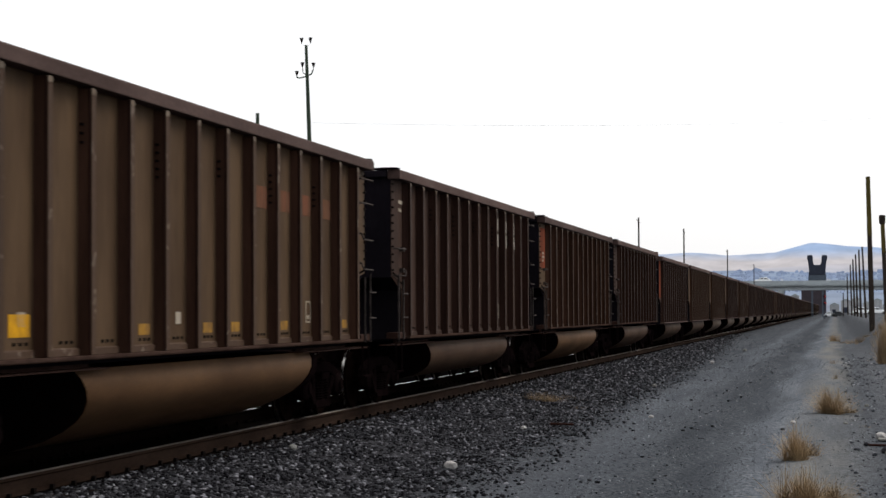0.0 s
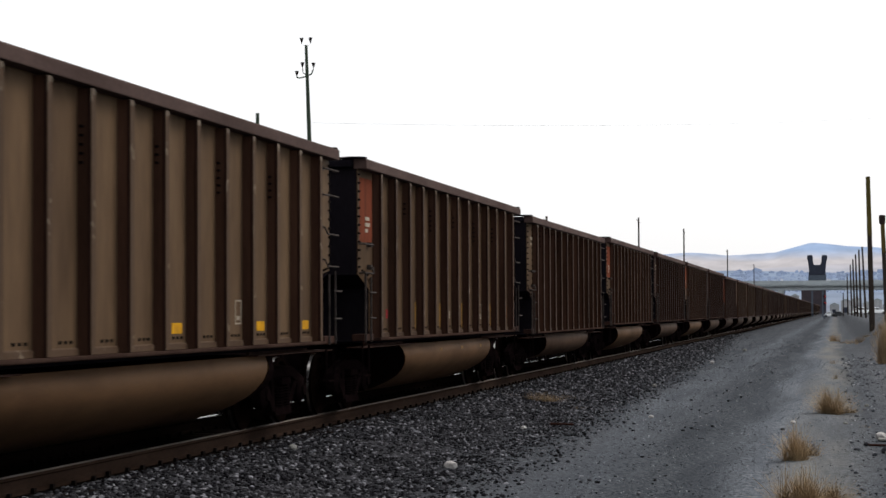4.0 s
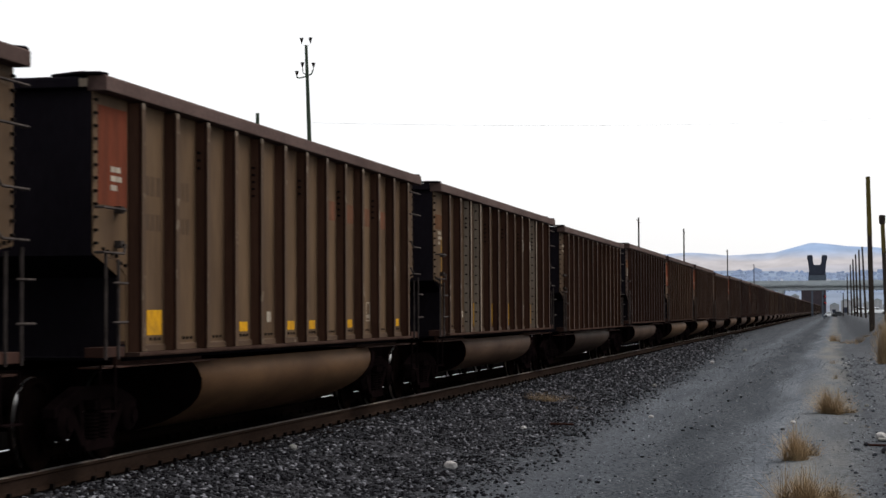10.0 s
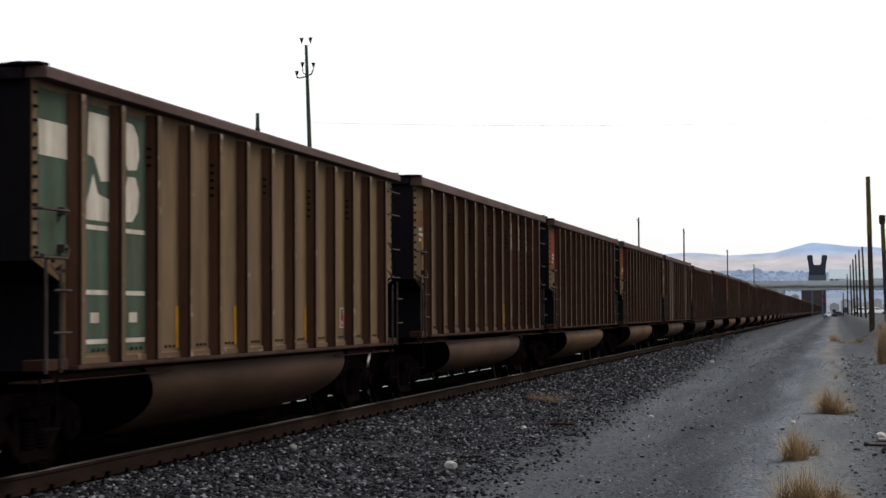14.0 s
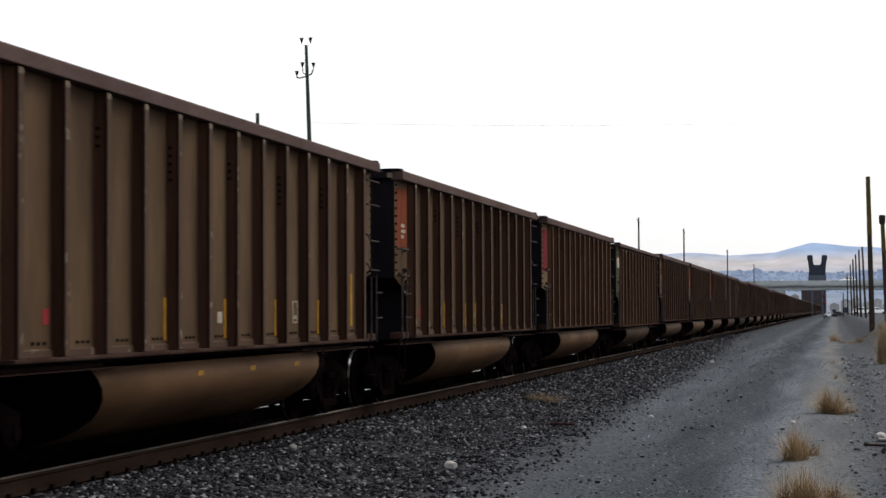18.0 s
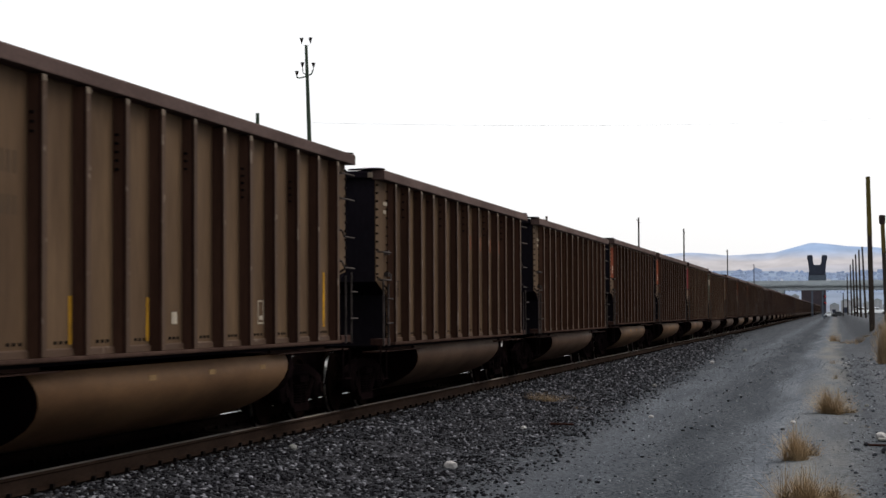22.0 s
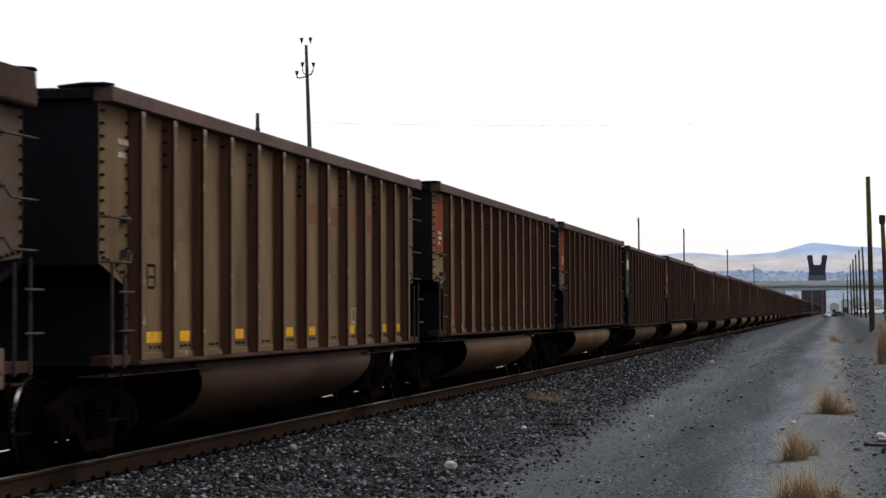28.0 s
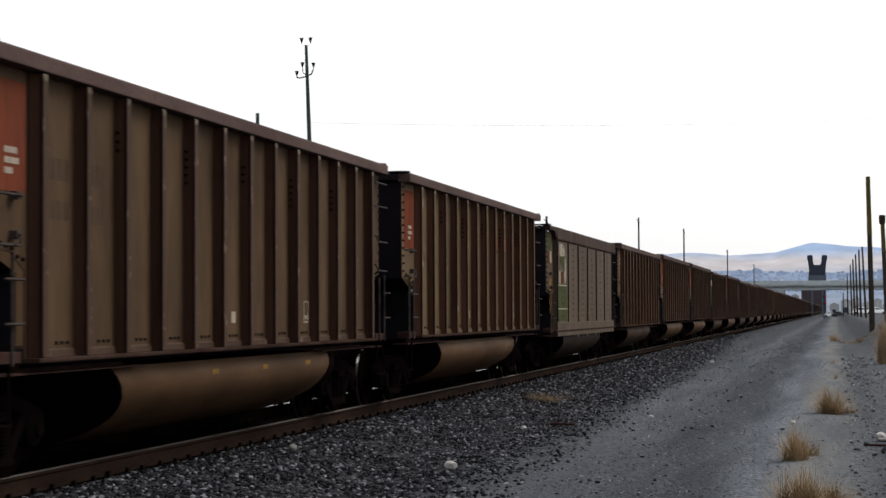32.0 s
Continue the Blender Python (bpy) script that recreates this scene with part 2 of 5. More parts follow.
# ------------------------------------------------------------------ mesh helpers
class Shape:
    """Collects faces of one mesh."""

    def __init__(self):
        self.v, self.f = [], []

    def add(self, verts, faces):
        k = len(self.v)
        self.v += [tuple(p) for p in verts]
        self.f += [tuple(i + k for i in q) for q in faces]
        return self

    def box(self, x0, x1, y0, y1, z0, z1):
        return self.add([(x, y, z) for x in (x0, x1) for y in (y0, y1) for z in (z0, z1)],
                        [(0, 1, 3, 2), (4, 6, 7, 5), (0, 4, 5, 1), (2, 3, 7, 6), (0, 2, 6, 4), (1, 5, 7, 3)])

    def prism(self, outline, a, b, axis):
        """A closed outline in the two other axes, drawn out along axis from a to b."""
        n = len(outline)
        put = {"x": lambda p, s: (s, p[0], p[1]), "y": lambda p, s: (p[0], s, p[1]), "z": lambda p, s: (p[0], p[1], s)}[axis]
        verts = [put(p, a) for p in outline] + [put(p, b) for p in outline]
        faces = [tuple(range(n - 1, -1, -1)), tuple(range(n, 2 * n))]
        faces += [(i, (i + 1) % n, n + (i + 1) % n, n + i) for i in range(n)]
        return self.add(verts, faces)

    def tube(self, path, r, sides=6, r2=None):
        path = [Vector(p) for p in path]
        rings, n = [], len(path)
        for i, p in enumerate(path):
            d = (path[min(i + 1, n - 1)] - path[max(i - 1, 0)]).normalized()
            u = d.cross(Vector((0.31, 0.17, 0.93)))
            u = u.normalized() if u.length > 1e-4 else d.cross(Vector((1, 0, 0))).normalized()
            w = d.cross(u)
            rr = r if r2 is None else r + (r2 - r) * i / (n - 1)
            rings += [p + (u * math.cos(6.2832 * k / sides) + w * math.sin(6.2832 * k / sides)) * rr for k in range(sides)]
        faces = [(i * sides + k, i * sides + (k + 1) % sides, (i + 1) * sides + (k + 1) % sides, (i + 1) * sides + k)
                 for i in range(n - 1) for k in range(sides)]
        faces += [tuple(range(sides - 1, -1, -1)), tuple((n - 1) * sides + k for k in range(sides))]
        return self.add(rings, faces)

    def lathe(self, profile, sides=24, axis="x", at=(0, 0, 0), caps=True):
        """Rings (along, radius) turned about an axis."""
        verts = []
        for s, r in profile:
            for k in range(sides):
                c, w = math.cos(6.28318 * k / sides) * r, math.sin(6.28318 * k / sides) * r
                p = {"x": (s, c, w), "y": (c, s, w), "z": (c, w, s)}[axis]
                verts.append((p[0] + at[0], p[1] + at[1], p[2] + at[2]))
        n = len(profile)
        faces = [(i * sides + k, i * sides + (k + 1) % sides, (i + 1) * sides + (k + 1) % sides, (i + 1) * sides + k)
                 for i in range(n - 1) for k in range(sides)]
        if caps:
            faces += [tuple(range(sides - 1, -1, -1)), tuple((n - 1) * sides + k for k in range(sides))]
        return self.add(verts, faces)

    def mesh(self, name, material, bevel=0.0, smooth=False):
        me = bpy.data.meshes.new(name)
        me.from_pydata(self.v, [], self.f)
        bm = bmesh.new()
        bm.from_mesh(me)
        bmesh.ops.recalc_face_normals(bm, faces=bm.faces)
        if bevel:
            bmesh.ops.bevel(bm, geom=bm.edges[:], offset=bevel, segments=1, affect="EDGES", clamp_overlap=True)
        bm.to_mesh(me)
        bm.free()
        me.materials.append(material)
        if smooth:
            me.shade_smooth()
            me.set_sharp_from_angle(angle=radians(40))
        return me


def part(name, me, parent, label="", at=None):
    ob = new(name, me)
    ob.parent = parent
    if at is not None:
        ob.matrix_basis = at
    return tagged(ob, label) if label else ob


def thing(name, label, category, at=None, group="", kind="", me=None):
    ob = new(name, me)
    if at is not None:
        ob.matrix_basis = at
    return tagged(ob, label, category, group, kind)


def smooth(a, b, x):
    t = min(1.0, max(0.0, (x - a) / (b - a)))
    return t * t * (3 - 2 * t)


# ------------------------------------------------------------------ ground
TRACK_X = -8.40


def ground_z(x, y):
    base = -0.46
    bed = 0.255 * (1 - smooth(1.75, 3.3, abs(x - TRACK_X)))
    ruts = -0.035 * (math.exp(-((x + 3.4) / 0.35) ** 2) + math.exp(-((x + 1.75) / 0.35) ** 2)) + 0.03 * math.exp(-((x + 0.4) / 0.5) ** 2)
    berm = smooth(0.8, 2.8, x) * (0.10 + 0.98 * smooth(60, 125, y))
    # rise added behind the track to block the bright horizon under the cars
    bank = 0.95 * smooth(11.8, 15.0, -x) * (1 - smooth(60, 120, -x))
    fade = 1 - smooth(200, 500, abs(y))
    return base + bed + ruts * fade + berm + bank


def make_ground():
    xs = [-4600, -1500, -500, -200, -120, -90, -60, -40, -30, -20, -16, -15, -14] + [-13 + 0.25 * i for i in range(76)] + [7, 9, 13, 20, 40, 80, 200, 600, 1800, 4600]
    ys = [-3000, -900, -300, -120, -60, -30, -10, 0, 8] + [12 + 0.45 * i for i in range(140)] + [76, 80, 85, 90, 97, 105, 112, 120, 130, 140, 150, 165, 180, 200, 225, 250, 280,
                                                                                      320, 380, 450, 550, 700, 900, 1300, 2000, 3200, 4700]
    verts = []
    for y in ys:
        for x in xs:
            z = ground_z(x, y)
            if 10 < y < 80 and -13 < x < 6:
                z += 0.02 * noise.noise((x * 1.4, y * 1.4, 0.3)) + 0.012 * noise.noise((x * 5, y * 5, 2.3))
            verts.append((x, y, z))
    w = len(xs)
    faces = [(j * w + i, j * w + i + 1, (j + 1) * w + i + 1, (j + 1) * w + i) for j in range(len(ys) - 1) for i in range(w - 1)]
    me = bpy.data.meshes.new("ground")
    me.from_pydata(verts, [], faces)
    me.shade_smooth()
    me.materials.append(ground_material())
    return tagged(new("ground", me), "grey gravel ground with a dusty service road and dark ballast", "ground", kind="structure")


def ground_material():
    m = bpy.data.materials.new("gravel_ground")
    m.use_nodes = True
    n, l = m.node_tree.nodes, m.node_tree.links
    b = n["Principled BSDF"]
    b.inputs["Roughness"].default_value = 0.9
    b.inputs["Specular IOR Level"].default_value = 0.0
    co = n.new("ShaderNodeTexCoord")

    def tex(kind, scale, detail=4, stretch=None, out=0):
        t = n.new(kind)
        t.inputs["Scale"].default_value = scale
        if kind == "ShaderNodeTexNoise":
            t.inputs["Detail"].default_value = detail
        src = co.outputs["Object"]
        if stretch:
            mp = n.new("ShaderNodeMapping")
            mp.inputs["Scale"].default_value = stretch
            l.new(src, mp.inputs[0])
            src = mp.outputs[0]
        l.new(src, t.inputs["Vector"])
        return t

    def rng(src, a, b2, lo=0.0, hi=1.0):
        r = n.new("ShaderNodeMapRange")
        for i, v in enumerate((a, b2, lo, hi)):
            r.inputs[i + 1].default_value = v
        l.new(src, r.inputs[0])
        return r.outputs[0]

    def mixc(f, a, b2):
        x = n.new("ShaderNodeMix")
        x.data_type = "RGBA"
        for sock, v in ((x.inputs[0], f), (x.inputs[6], a), (x.inputs[7], b2)):
            if isinstance(v, tuple):
                sock.default_value = (*v, 1)
            elif isinstance(v, float):
                sock.default_value = v
            else:
                l.new(v, sock)
        return x.outputs[2]

    sep = n.new("ShaderNodeSeparateXYZ")
    l.new(co.outputs["Object"], sep.inputs[0])
    wob = tex("ShaderNodeTexNoise", 0.5, 5, (1, 0.15, 1))
    addn = n.new("ShaderNodeMath")
    addn.operation = "MULTIPLY_ADD"
    l.new(wob.outputs[0], addn.inputs[0])
    addn.inputs[1].default_value = 1.4
    l.new(sep.outputs[0], addn.inputs[2])
    wx = addn.outputs[0]                       # x plus about 1.1
    drift = n.new("ShaderNodeMath")
    drift.operation = "ADD"
    l.new(wx, drift.inputs[0])
    l.new(rng(sep.outputs[1], 20.0, 117.0, 0.0, 2.3), drift.inputs[1])
    road = rng(drift.outputs[0], -4.7, -2.3)                 # 0 on ballast, 1 on the road
    verge = rng(wx, 1.0, 1.9)                  # 1 on the stony verge
    stones = tex("ShaderNodeTexVoronoi", 19.0)
    grain = tex("ShaderNodeTexNoise", 17.0, 9)
    grain.inputs["Roughness"].default_value = 0.72
    patch = tex("ShaderNodeTexNoise", 0.9, 6, (1, 0.05, 1))
    streak = tex("ShaderNodeTexNoise", 1.8, 7, (1, 0.06, 1))
    bw = n.new("ShaderNodeRGBToBW")
    l.new(stones.outputs["Color"], bw.inputs[0])
    ballast = mixc(rng(bw.outputs[0], 0.2, 0.9), (0.008, 0.0078, 0.0086), (0.057, 0.057, 0.064))
    dust = mixc(rng(grain.outputs[0], 0.39, 0.62), (0.021, 0.0245, 0.030), (0.130, 0.141, 0.158))
    dust = mixc(rng(streak.outputs[0], 0.42, 0.62, 0.0, 0.55), dust, (0.042, 0.047, 0.056))
    # lengthwise tones of the road: pale crown, dark ruts, dusty edge by the weeds
    tone = n.new("ShaderNodeValToRGB")
    stops = ((-4.4, 0.80), (-3.6, 1.12), (-2.9, 0.92), (-2.2, 0.66), (-1.6, 0.82), (-0.95, 1.45), (-0.35, 1.30), (0.45, 0.85), (2.5, 0.80))
    ramp = tone.color_ramp
    while len(ramp.elements) < len(stops):
        ramp.elements.new(0.5)
    for e, (px, v) in zip(ramp.elements, stops):
        e.position = (px + 6.0) / 10.0
        e.color = (v / 2, v / 2, v / 2, 1)
    l.new(rng(wx, -5.3, 4.7), tone.inputs[0])
    scale = n.new("ShaderNodeVectorMath")
    scale.operation = "MULTIPLY"
    l.new(dust, scale.inputs[0])
    l.new(tone.outputs[0], scale.inputs[1])
    twice = n.new("ShaderNodeVectorMath")
    twice.operation = "SCALE"
    twice.inputs["Scale"].default_value = 2.0
    l.new(scale.outputs[0], twice.inputs[0])
    mid = mixc(rng(patch.outputs[0], 0.42, 0.66, 0.0, 0.16), twice.outputs[0], (0.095, 0.102, 0.114))
    near = mixc(road, ballast, mid)
    # sandy strip where the weeds grow
    sand = n.new("ShaderNodeMath")
    sand.operation = "MULTIPLY"
    l.new(rng(wx, -0.2, 0.35), sand.inputs[0])
    l.new(rng(wx, 1.3, 0.7), sand.inputs[1])
    blot = tex("ShaderNodeTexNoise", 1.6, 6, (1, 0.10, 1))
    sand2 = n.new("ShaderNodeMath")
    sand2.operation = "MULTIPLY"
    l.new(sand.outputs[0], sand2.inputs[0])
    l.new(rng(blot.outputs[0], 0.35, 0.66, 0.15, 0.70), sand2.inputs[1])
    near = mixc(sand2.outputs[0], near, (0.150, 0.144, 0.132))
    stony = mixc(rng(bw.outputs[0], 0.3, 0.9), (0.042, 0.046, 0.053), (0.135, 0.140, 0.150))
    near = mixc(verge, near, stony)
    # near-black ground: shade painted between the rails and behind the train
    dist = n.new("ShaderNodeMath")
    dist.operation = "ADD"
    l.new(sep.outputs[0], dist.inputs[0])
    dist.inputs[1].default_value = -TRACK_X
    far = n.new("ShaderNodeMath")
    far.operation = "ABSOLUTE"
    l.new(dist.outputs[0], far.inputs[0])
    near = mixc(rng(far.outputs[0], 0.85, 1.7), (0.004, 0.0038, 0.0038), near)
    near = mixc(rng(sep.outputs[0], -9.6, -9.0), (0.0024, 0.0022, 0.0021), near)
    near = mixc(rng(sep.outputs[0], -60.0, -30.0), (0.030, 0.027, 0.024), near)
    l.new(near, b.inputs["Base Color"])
    hgt = n.new("ShaderNodeMath")
    hgt.operation = "MULTIPLY_ADD"
    l.new(stones.outputs["Distance"], hgt.inputs[0])
    hgt.inputs[1].default_value = -0.8
    l.new(grain.outputs[0], hgt.inputs[2])
    bp = n.new("ShaderNodeBump")
    bp.inputs["Distance"].default_value = 0.03
    bp.inputs["Strength"].default_value = 0.7
    l.new(hgt.outputs[0], bp.inputs["Height"])
    l.new(bp.outputs[0], b.inputs["Normal"])
    return m


def stone_material(name, dark, light):
    m = bpy.data.materials.new(name)
    m.use_nodes = True
    n, l = m.node_tree.nodes, m.node_tree.links
    b = n["Principled BSDF"]
    b.inputs["Roughness"].default_value = 0.85
    b.inputs["Specular IOR Level"].default_value = 0.0
    geo = n.new("ShaderNodeNewGeometry")
    r = n.new("ShaderNodeValToRGB")
    r.color_ramp.elements[0].color, r.color_ramp.elements[1].color = (*dark, 1), (*light, 1)
    r.color_ramp.elements[0].position = 0.36
    e = r.color_ramp.elements.new(0.85)
    e.color = (*[(a * 4 + c) / 5 for a, c in zip(dark, light)], 1)
    l.new(geo.outputs["Random Per Island"], r.inputs[0])
    l.new(r.outputs[0], b.inputs["Base Color"])
    return m


def scatter_stones(name, label, count, xr, yr, size, material, seed, density=lambda x, y: 1.0):
    """Many small angular stones lying on the ground, in one mesh."""
    rg = np.random.RandomState(seed)
    ico = bmesh.new()
    bmesh.ops.create_icosphere(ico, subdivisions=1, radius=1.0)
    bv = np.array([v.co[:] for v in ico.verts])
    bf = np.array([[v.index for v in f.verts] for f in ico.faces])
    ico.free()
    vs, fs, k = [], [], 0
    while k < count:
        x = rg.uniform(*xr)
        y = yr[0] + (yr[1] - yr[0]) * rg.uniform() ** 1.7
        if rg.uniform() > density(x, y):
            continue
        s = (size[0] + (size[1] - size[0]) * rg.uniform() ** 2) * (1 + max(0, y - 28) * 0.006)
        q = bv * (1 + rg.uniform(-0.28, 0.28, (len(bv), 1))) * s * rg.uniform((0.7, 0.7, 0.45), (1.2, 1.2, 0.85))
        a = rg.uniform(0, 6.28)
        c, w = math.cos(a), math.sin(a)
        q = np.stack([q[:, 0] * c - q[:, 1] * w + x, q[:, 0] * w + q[:, 1] * c + y, q[:, 2] + ground_z(x, y) + s * 0.25], 1)
        vs.append(q)
        fs.append(bf + k * len(bv))
        k += 1
    me = bpy.data.meshes.new(name)
    me.from_pydata(np.concatenate(vs).tolist(), [], np.concatenate(fs).tolist())
    me.materials.append(material)
    return tagged(new(name, me), label, "gravel", kind="stuff")


def weed(name, label, x, y, r, h, blades, material, seed, z=None):
    rg = random.Random(seed)
    s = Shape()
    tufts = [(r * 0.36 * math.sqrt(rg.random()), rg.uniform(0, 6.283), rg.uniform(0.55, 1.0), rg.uniform(0, 6.283)) for _ in range(9)]
    for i in range(blades):
        td, ta, th, tl = tufts[i % 9]
        a, d = rg.uniform(0, 6.283), r * 0.10 * math.sqrt(rg.random())
        bx, by = td * math.cos(ta) + d * math.cos(a), td * math.sin(ta) + d * math.sin(a)
        out = rg.uniform(0.02, 0.95) ** 1.3 * r
        hh = h * th * rg.uniform(0.12, 1.0) * (1 - 0.35 * out / r)
        a2 = (a if rg.random() < 0.6 else tl) + rg.uniform(-0.9, 0.9)
        w = rg.uniform(0.0012, 0.0034) * (1 + h * 0.6)
        side = (-math.sin(a2) * w, math.cos(a2) * w)
        kink, pts = rg.uniform(-0.05, 0.05), []
        for k in range(4):
            t = k / 3
            sway = out * t ** 1.15 + kink * math.sin(t * 5) * r
            px, py, pz = bx + sway * math.cos(a2), by + sway * math.sin(a2), hh * (t - 0.12 * t * t)
            ww = 1 - 0.7 * t
            pts += [(px - side[0] * ww, py - side[1] * ww, pz), (px + side[0] * ww, py + side[1] * ww, pz)]
        s.add(pts, [(2 * k, 2 * k + 1, 2 * k + 3, 2 * k + 2) for k in range(3)])
    me = s.mesh(name, material)
    zz = ground_z(x, y) - 0.02 if z is None else z
    return thing(name, label, "weed", pose(x, y, zz), "dry weeds by the road", me=me)


# ------------------------------------------------------------------ railway track
def make_track():
    track = thing("railway_track", "brown rusty rails on timber sleepers in dark ballast", "railway track", pose(TRACK_X, 0, 0))
    web = [(-0.07, -0.186), (0.07, -0.186), (0.07, -0.172), (0.012, -0.150), (0.010, -0.048), (0.036, -0.036), (0.036, -0.006), (-0.036, -0.006),
           (-0.036, -0.036), (-0.010, -0.048), (-0.012, -0.150), (-0.07, -0.172)]
    for sx in (0.7525, -0.7525):
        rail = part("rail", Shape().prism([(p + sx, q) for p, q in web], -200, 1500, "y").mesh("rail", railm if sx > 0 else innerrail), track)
        part("rail_head", Shape().prism([(sx - 0.032, -0.006), (sx + 0.032, -0.006), (sx + 0.026, 0.0), (sx - 0.026, 0.0)], -200, 1500, "y").mesh("rail_head", headm if sx > 0 else dullhead), rail,
             "polished steel running surface")
    tie = Shape().box(-1.29, 1.29, -0.11, 0.11, -0.40, -0.195).mesh("sleeper", tiem, 0.012)
    clip = Shape()
    plate_outline = [(-0.17, -0.198), (0.17, -0.198), (0.17, -0.188), (0.113, -0.184), (0.113, -0.140), (0.077, -0.140), (0.077, -0.184),
                     (-0.077, -0.184), (-0.077, -0.140), (-0.113, -0.140), (-0.113, -0.184), (-0.17, -0.188)]
    clip.prism(plate_outline, -0.03, 0.03, "y")
    clipme = clip.mesh("tie_plate", boltm)
    for i in range(120):
        t = part("sleeper", tie, track, at=pose(0, 12 + 0.52 * i, random.uniform(-0.006, 0.006), 0, 0, random.uniform(-0.6, 0.6)))
        for sx in (0.7525, -0.7525):
            part("tie_plate", clipme, t, at=pose(sx, random.uniform(-0.08, 0.08), random.uniform(-0.012, 0.004), 0, 0, random.uniform(-6, 6)))
    s, c = Shape(), Shape()
    for i in range(600):
        y = 12 + 0.52 * (120 + i)
        s.box(-1.29, 1.29, y - 0.11, y + 0.11, -0.40, -0.195)
        if i < 200:
            c.box(0.84, 0.88, y - 0.04, y + 0.04, -0.2, -0.15)
    tagged(part("sleepers_beyond", s.mesh("sleepers_beyond", tiem), track), kind="stuff")
    tagged(part("spikes_beyond", c.mesh("spikes_beyond", boltm), track), kind="stuff")
    return track


# ------------------------------------------------------------------ coal cars
# Car space: y along the train, x to the camera's side, z from the rail's top, origin at the car's middle.
PITCH = 16.18
HALF = 7.17
RIBS = [1.045 * k for k in range(-6, 7)]
UNEVEN = [-6.28, -5.30, -4.31, -3.30, -2.22, -1.11, 0.0, 1.11, 2.22, 3.30, 4.31, 5.30, 6.28]
LOW_RIBBED = (1, 5, 14, 15, 20)   # cars whose ribs stand closer towards the ends
SHEET = 1.455                    # side sheets
OUT = 1.585                      # outer face of the ribs
CACHE = {}


def cached(name, material, build, bevel=0.0, smooth_it=False):
    key = (name, material.name)
    if key not in CACHE:
        CACHE[key] = build().mesh(name, material, bevel, smooth_it)
    return CACHE[key]


def side_sheet(near=HALF, far=HALF):
    o = [(-6.43, 1.05), (6.43, 1.05), (6.43, 1.82), (6.72, 1.97), (far, 2.03), (far, 3.62), (-near, 3.62), (-near, 2.03), (-6.72, 1.97), (-6.43, 1.82)]
    return Shape().prism(o, SHEET - 0.012, SHEET, "x")


def rib_shape():
    o = [(SHEET - 0.002, -0.085), (SHEET + 0.012, -0.076), (OUT - 0.036, -0.048), (OUT - 0.036, 0.048), (SHEET + 0.012, 0.066), (SHEET - 0.002, 0.085)]
    return Shape().prism(o, 1.057, 3.563, "z")


def end_rib_shape():
    o = [(SHEET - 0.002, -0.125), (SHEET + 0.02, -0.115), (OUT - 0.036, -0.048), (OUT - 0.036, 0.048), (SHEET + 0.012, 0.066), (SHEET - 0.002, 0.085)]
    return Shape().prism(o, 1.057, 3.563, "z")


def flange_shape():
    s = Shape().box(OUT - 0.0355, OUT, -0.054, 0.056, 1.060, 3.50)
    return s.box(OUT - 0.0355, OUT, -0.054, 0.056, 3.5005, 3.562)


def flange_mesh(material):
    """The outer cap of a rib: a rubbed face between edges darkened as shade, its head worn pale."""
    key = ("flange", material.name)
    if key not in CACHE:
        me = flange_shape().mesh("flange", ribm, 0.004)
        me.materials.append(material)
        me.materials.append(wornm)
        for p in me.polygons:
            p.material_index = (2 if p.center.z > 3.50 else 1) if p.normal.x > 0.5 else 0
        CACHE[key] = me
    return CACHE[key]


def foot_shape():
    """The sloping lip at the foot of a side panel, from one rib to the next."""
    return Shape().prism([(SHEET + 0.001, 1.057), (SHEET + 0.026, 1.057), (SHEET + 0.024, 1.115), (SHEET + 0.003, 1.130)], 0.10, 0.945, "y")


# dark bars stand in for small drain holes at a panel's foot
def foot_marks():
    s = Shape()
    for j in range(3):
        s.box(SHEET, SHEET + 0.008, 0.52 + 0.13 * j, 0.58 + 0.13 * j, 1.165, 1.195)
    return s


def end_sheet():
    w = SHEET - 0.014
    o = [(-w, 2.0), (w, 2.0), (w, 3.62), (-w, 3.62)]
    s = Shape().prism(o, HALF - 0.02, HALF, "y")
    s.add([(-w, 6.51, 1.02), (w, 6.51, 1.02), (w, 6.51, 1.80), (-w, 6.51, 1.80), (-w, HALF, 2.0), (w, HALF, 2.0),
           (-w, 6.43, 1.02), (w, 6.43, 1.02), (w, 6.43, 1.80), (-w, 6.43, 1.80), (-w, HALF - 0.02, 2.02), (w, HALF - 0.02, 2.02)],
          [(0, 1, 2, 3), (3, 2, 5, 4), (7, 6, 9, 8), (8, 9, 10, 11)])
    return s


def side_chord(near=7.20, far=7.20):
    return Shape().prism([(1.40, 3.575), (1.60, 3.575), (1.603, 3.588), (1.603, 3.708), (1.59, 3.725), (1.40, 3.725)], -near, far, "y")


def end_chord():
    return Shape().prism([(7.06, 3.60), (7.28, 3.60), (7.28, 3.69), (7.24, 3.712), (7.06, 3.712)], -1.40, 1.40, "x")


def corner_cap():
    o = [(6.95, 1.42), (7.12, 1.595), (7.26, 1.56), (7.31, 1.36), (7.12, 1.0)]
    return Shape().prism([(x, y) for y, x in o], 3.727, 3.752, "z")


def thin_chord():
    return Shape().prism([(1.40, 3.615), (1.60, 3.615), (1.603, 3.625), (1.603, 3.708), (1.59, 3.725), (1.40, 3.725)], -7.20, 7.20, "y")


def side_sill():
    return Shape().prism([(1.40, 1.055), (1.600, 1.055), (1.602, 1.022), (1.59, 1.010), (1.40, 1.010)], -6.43, 6.43, "y")


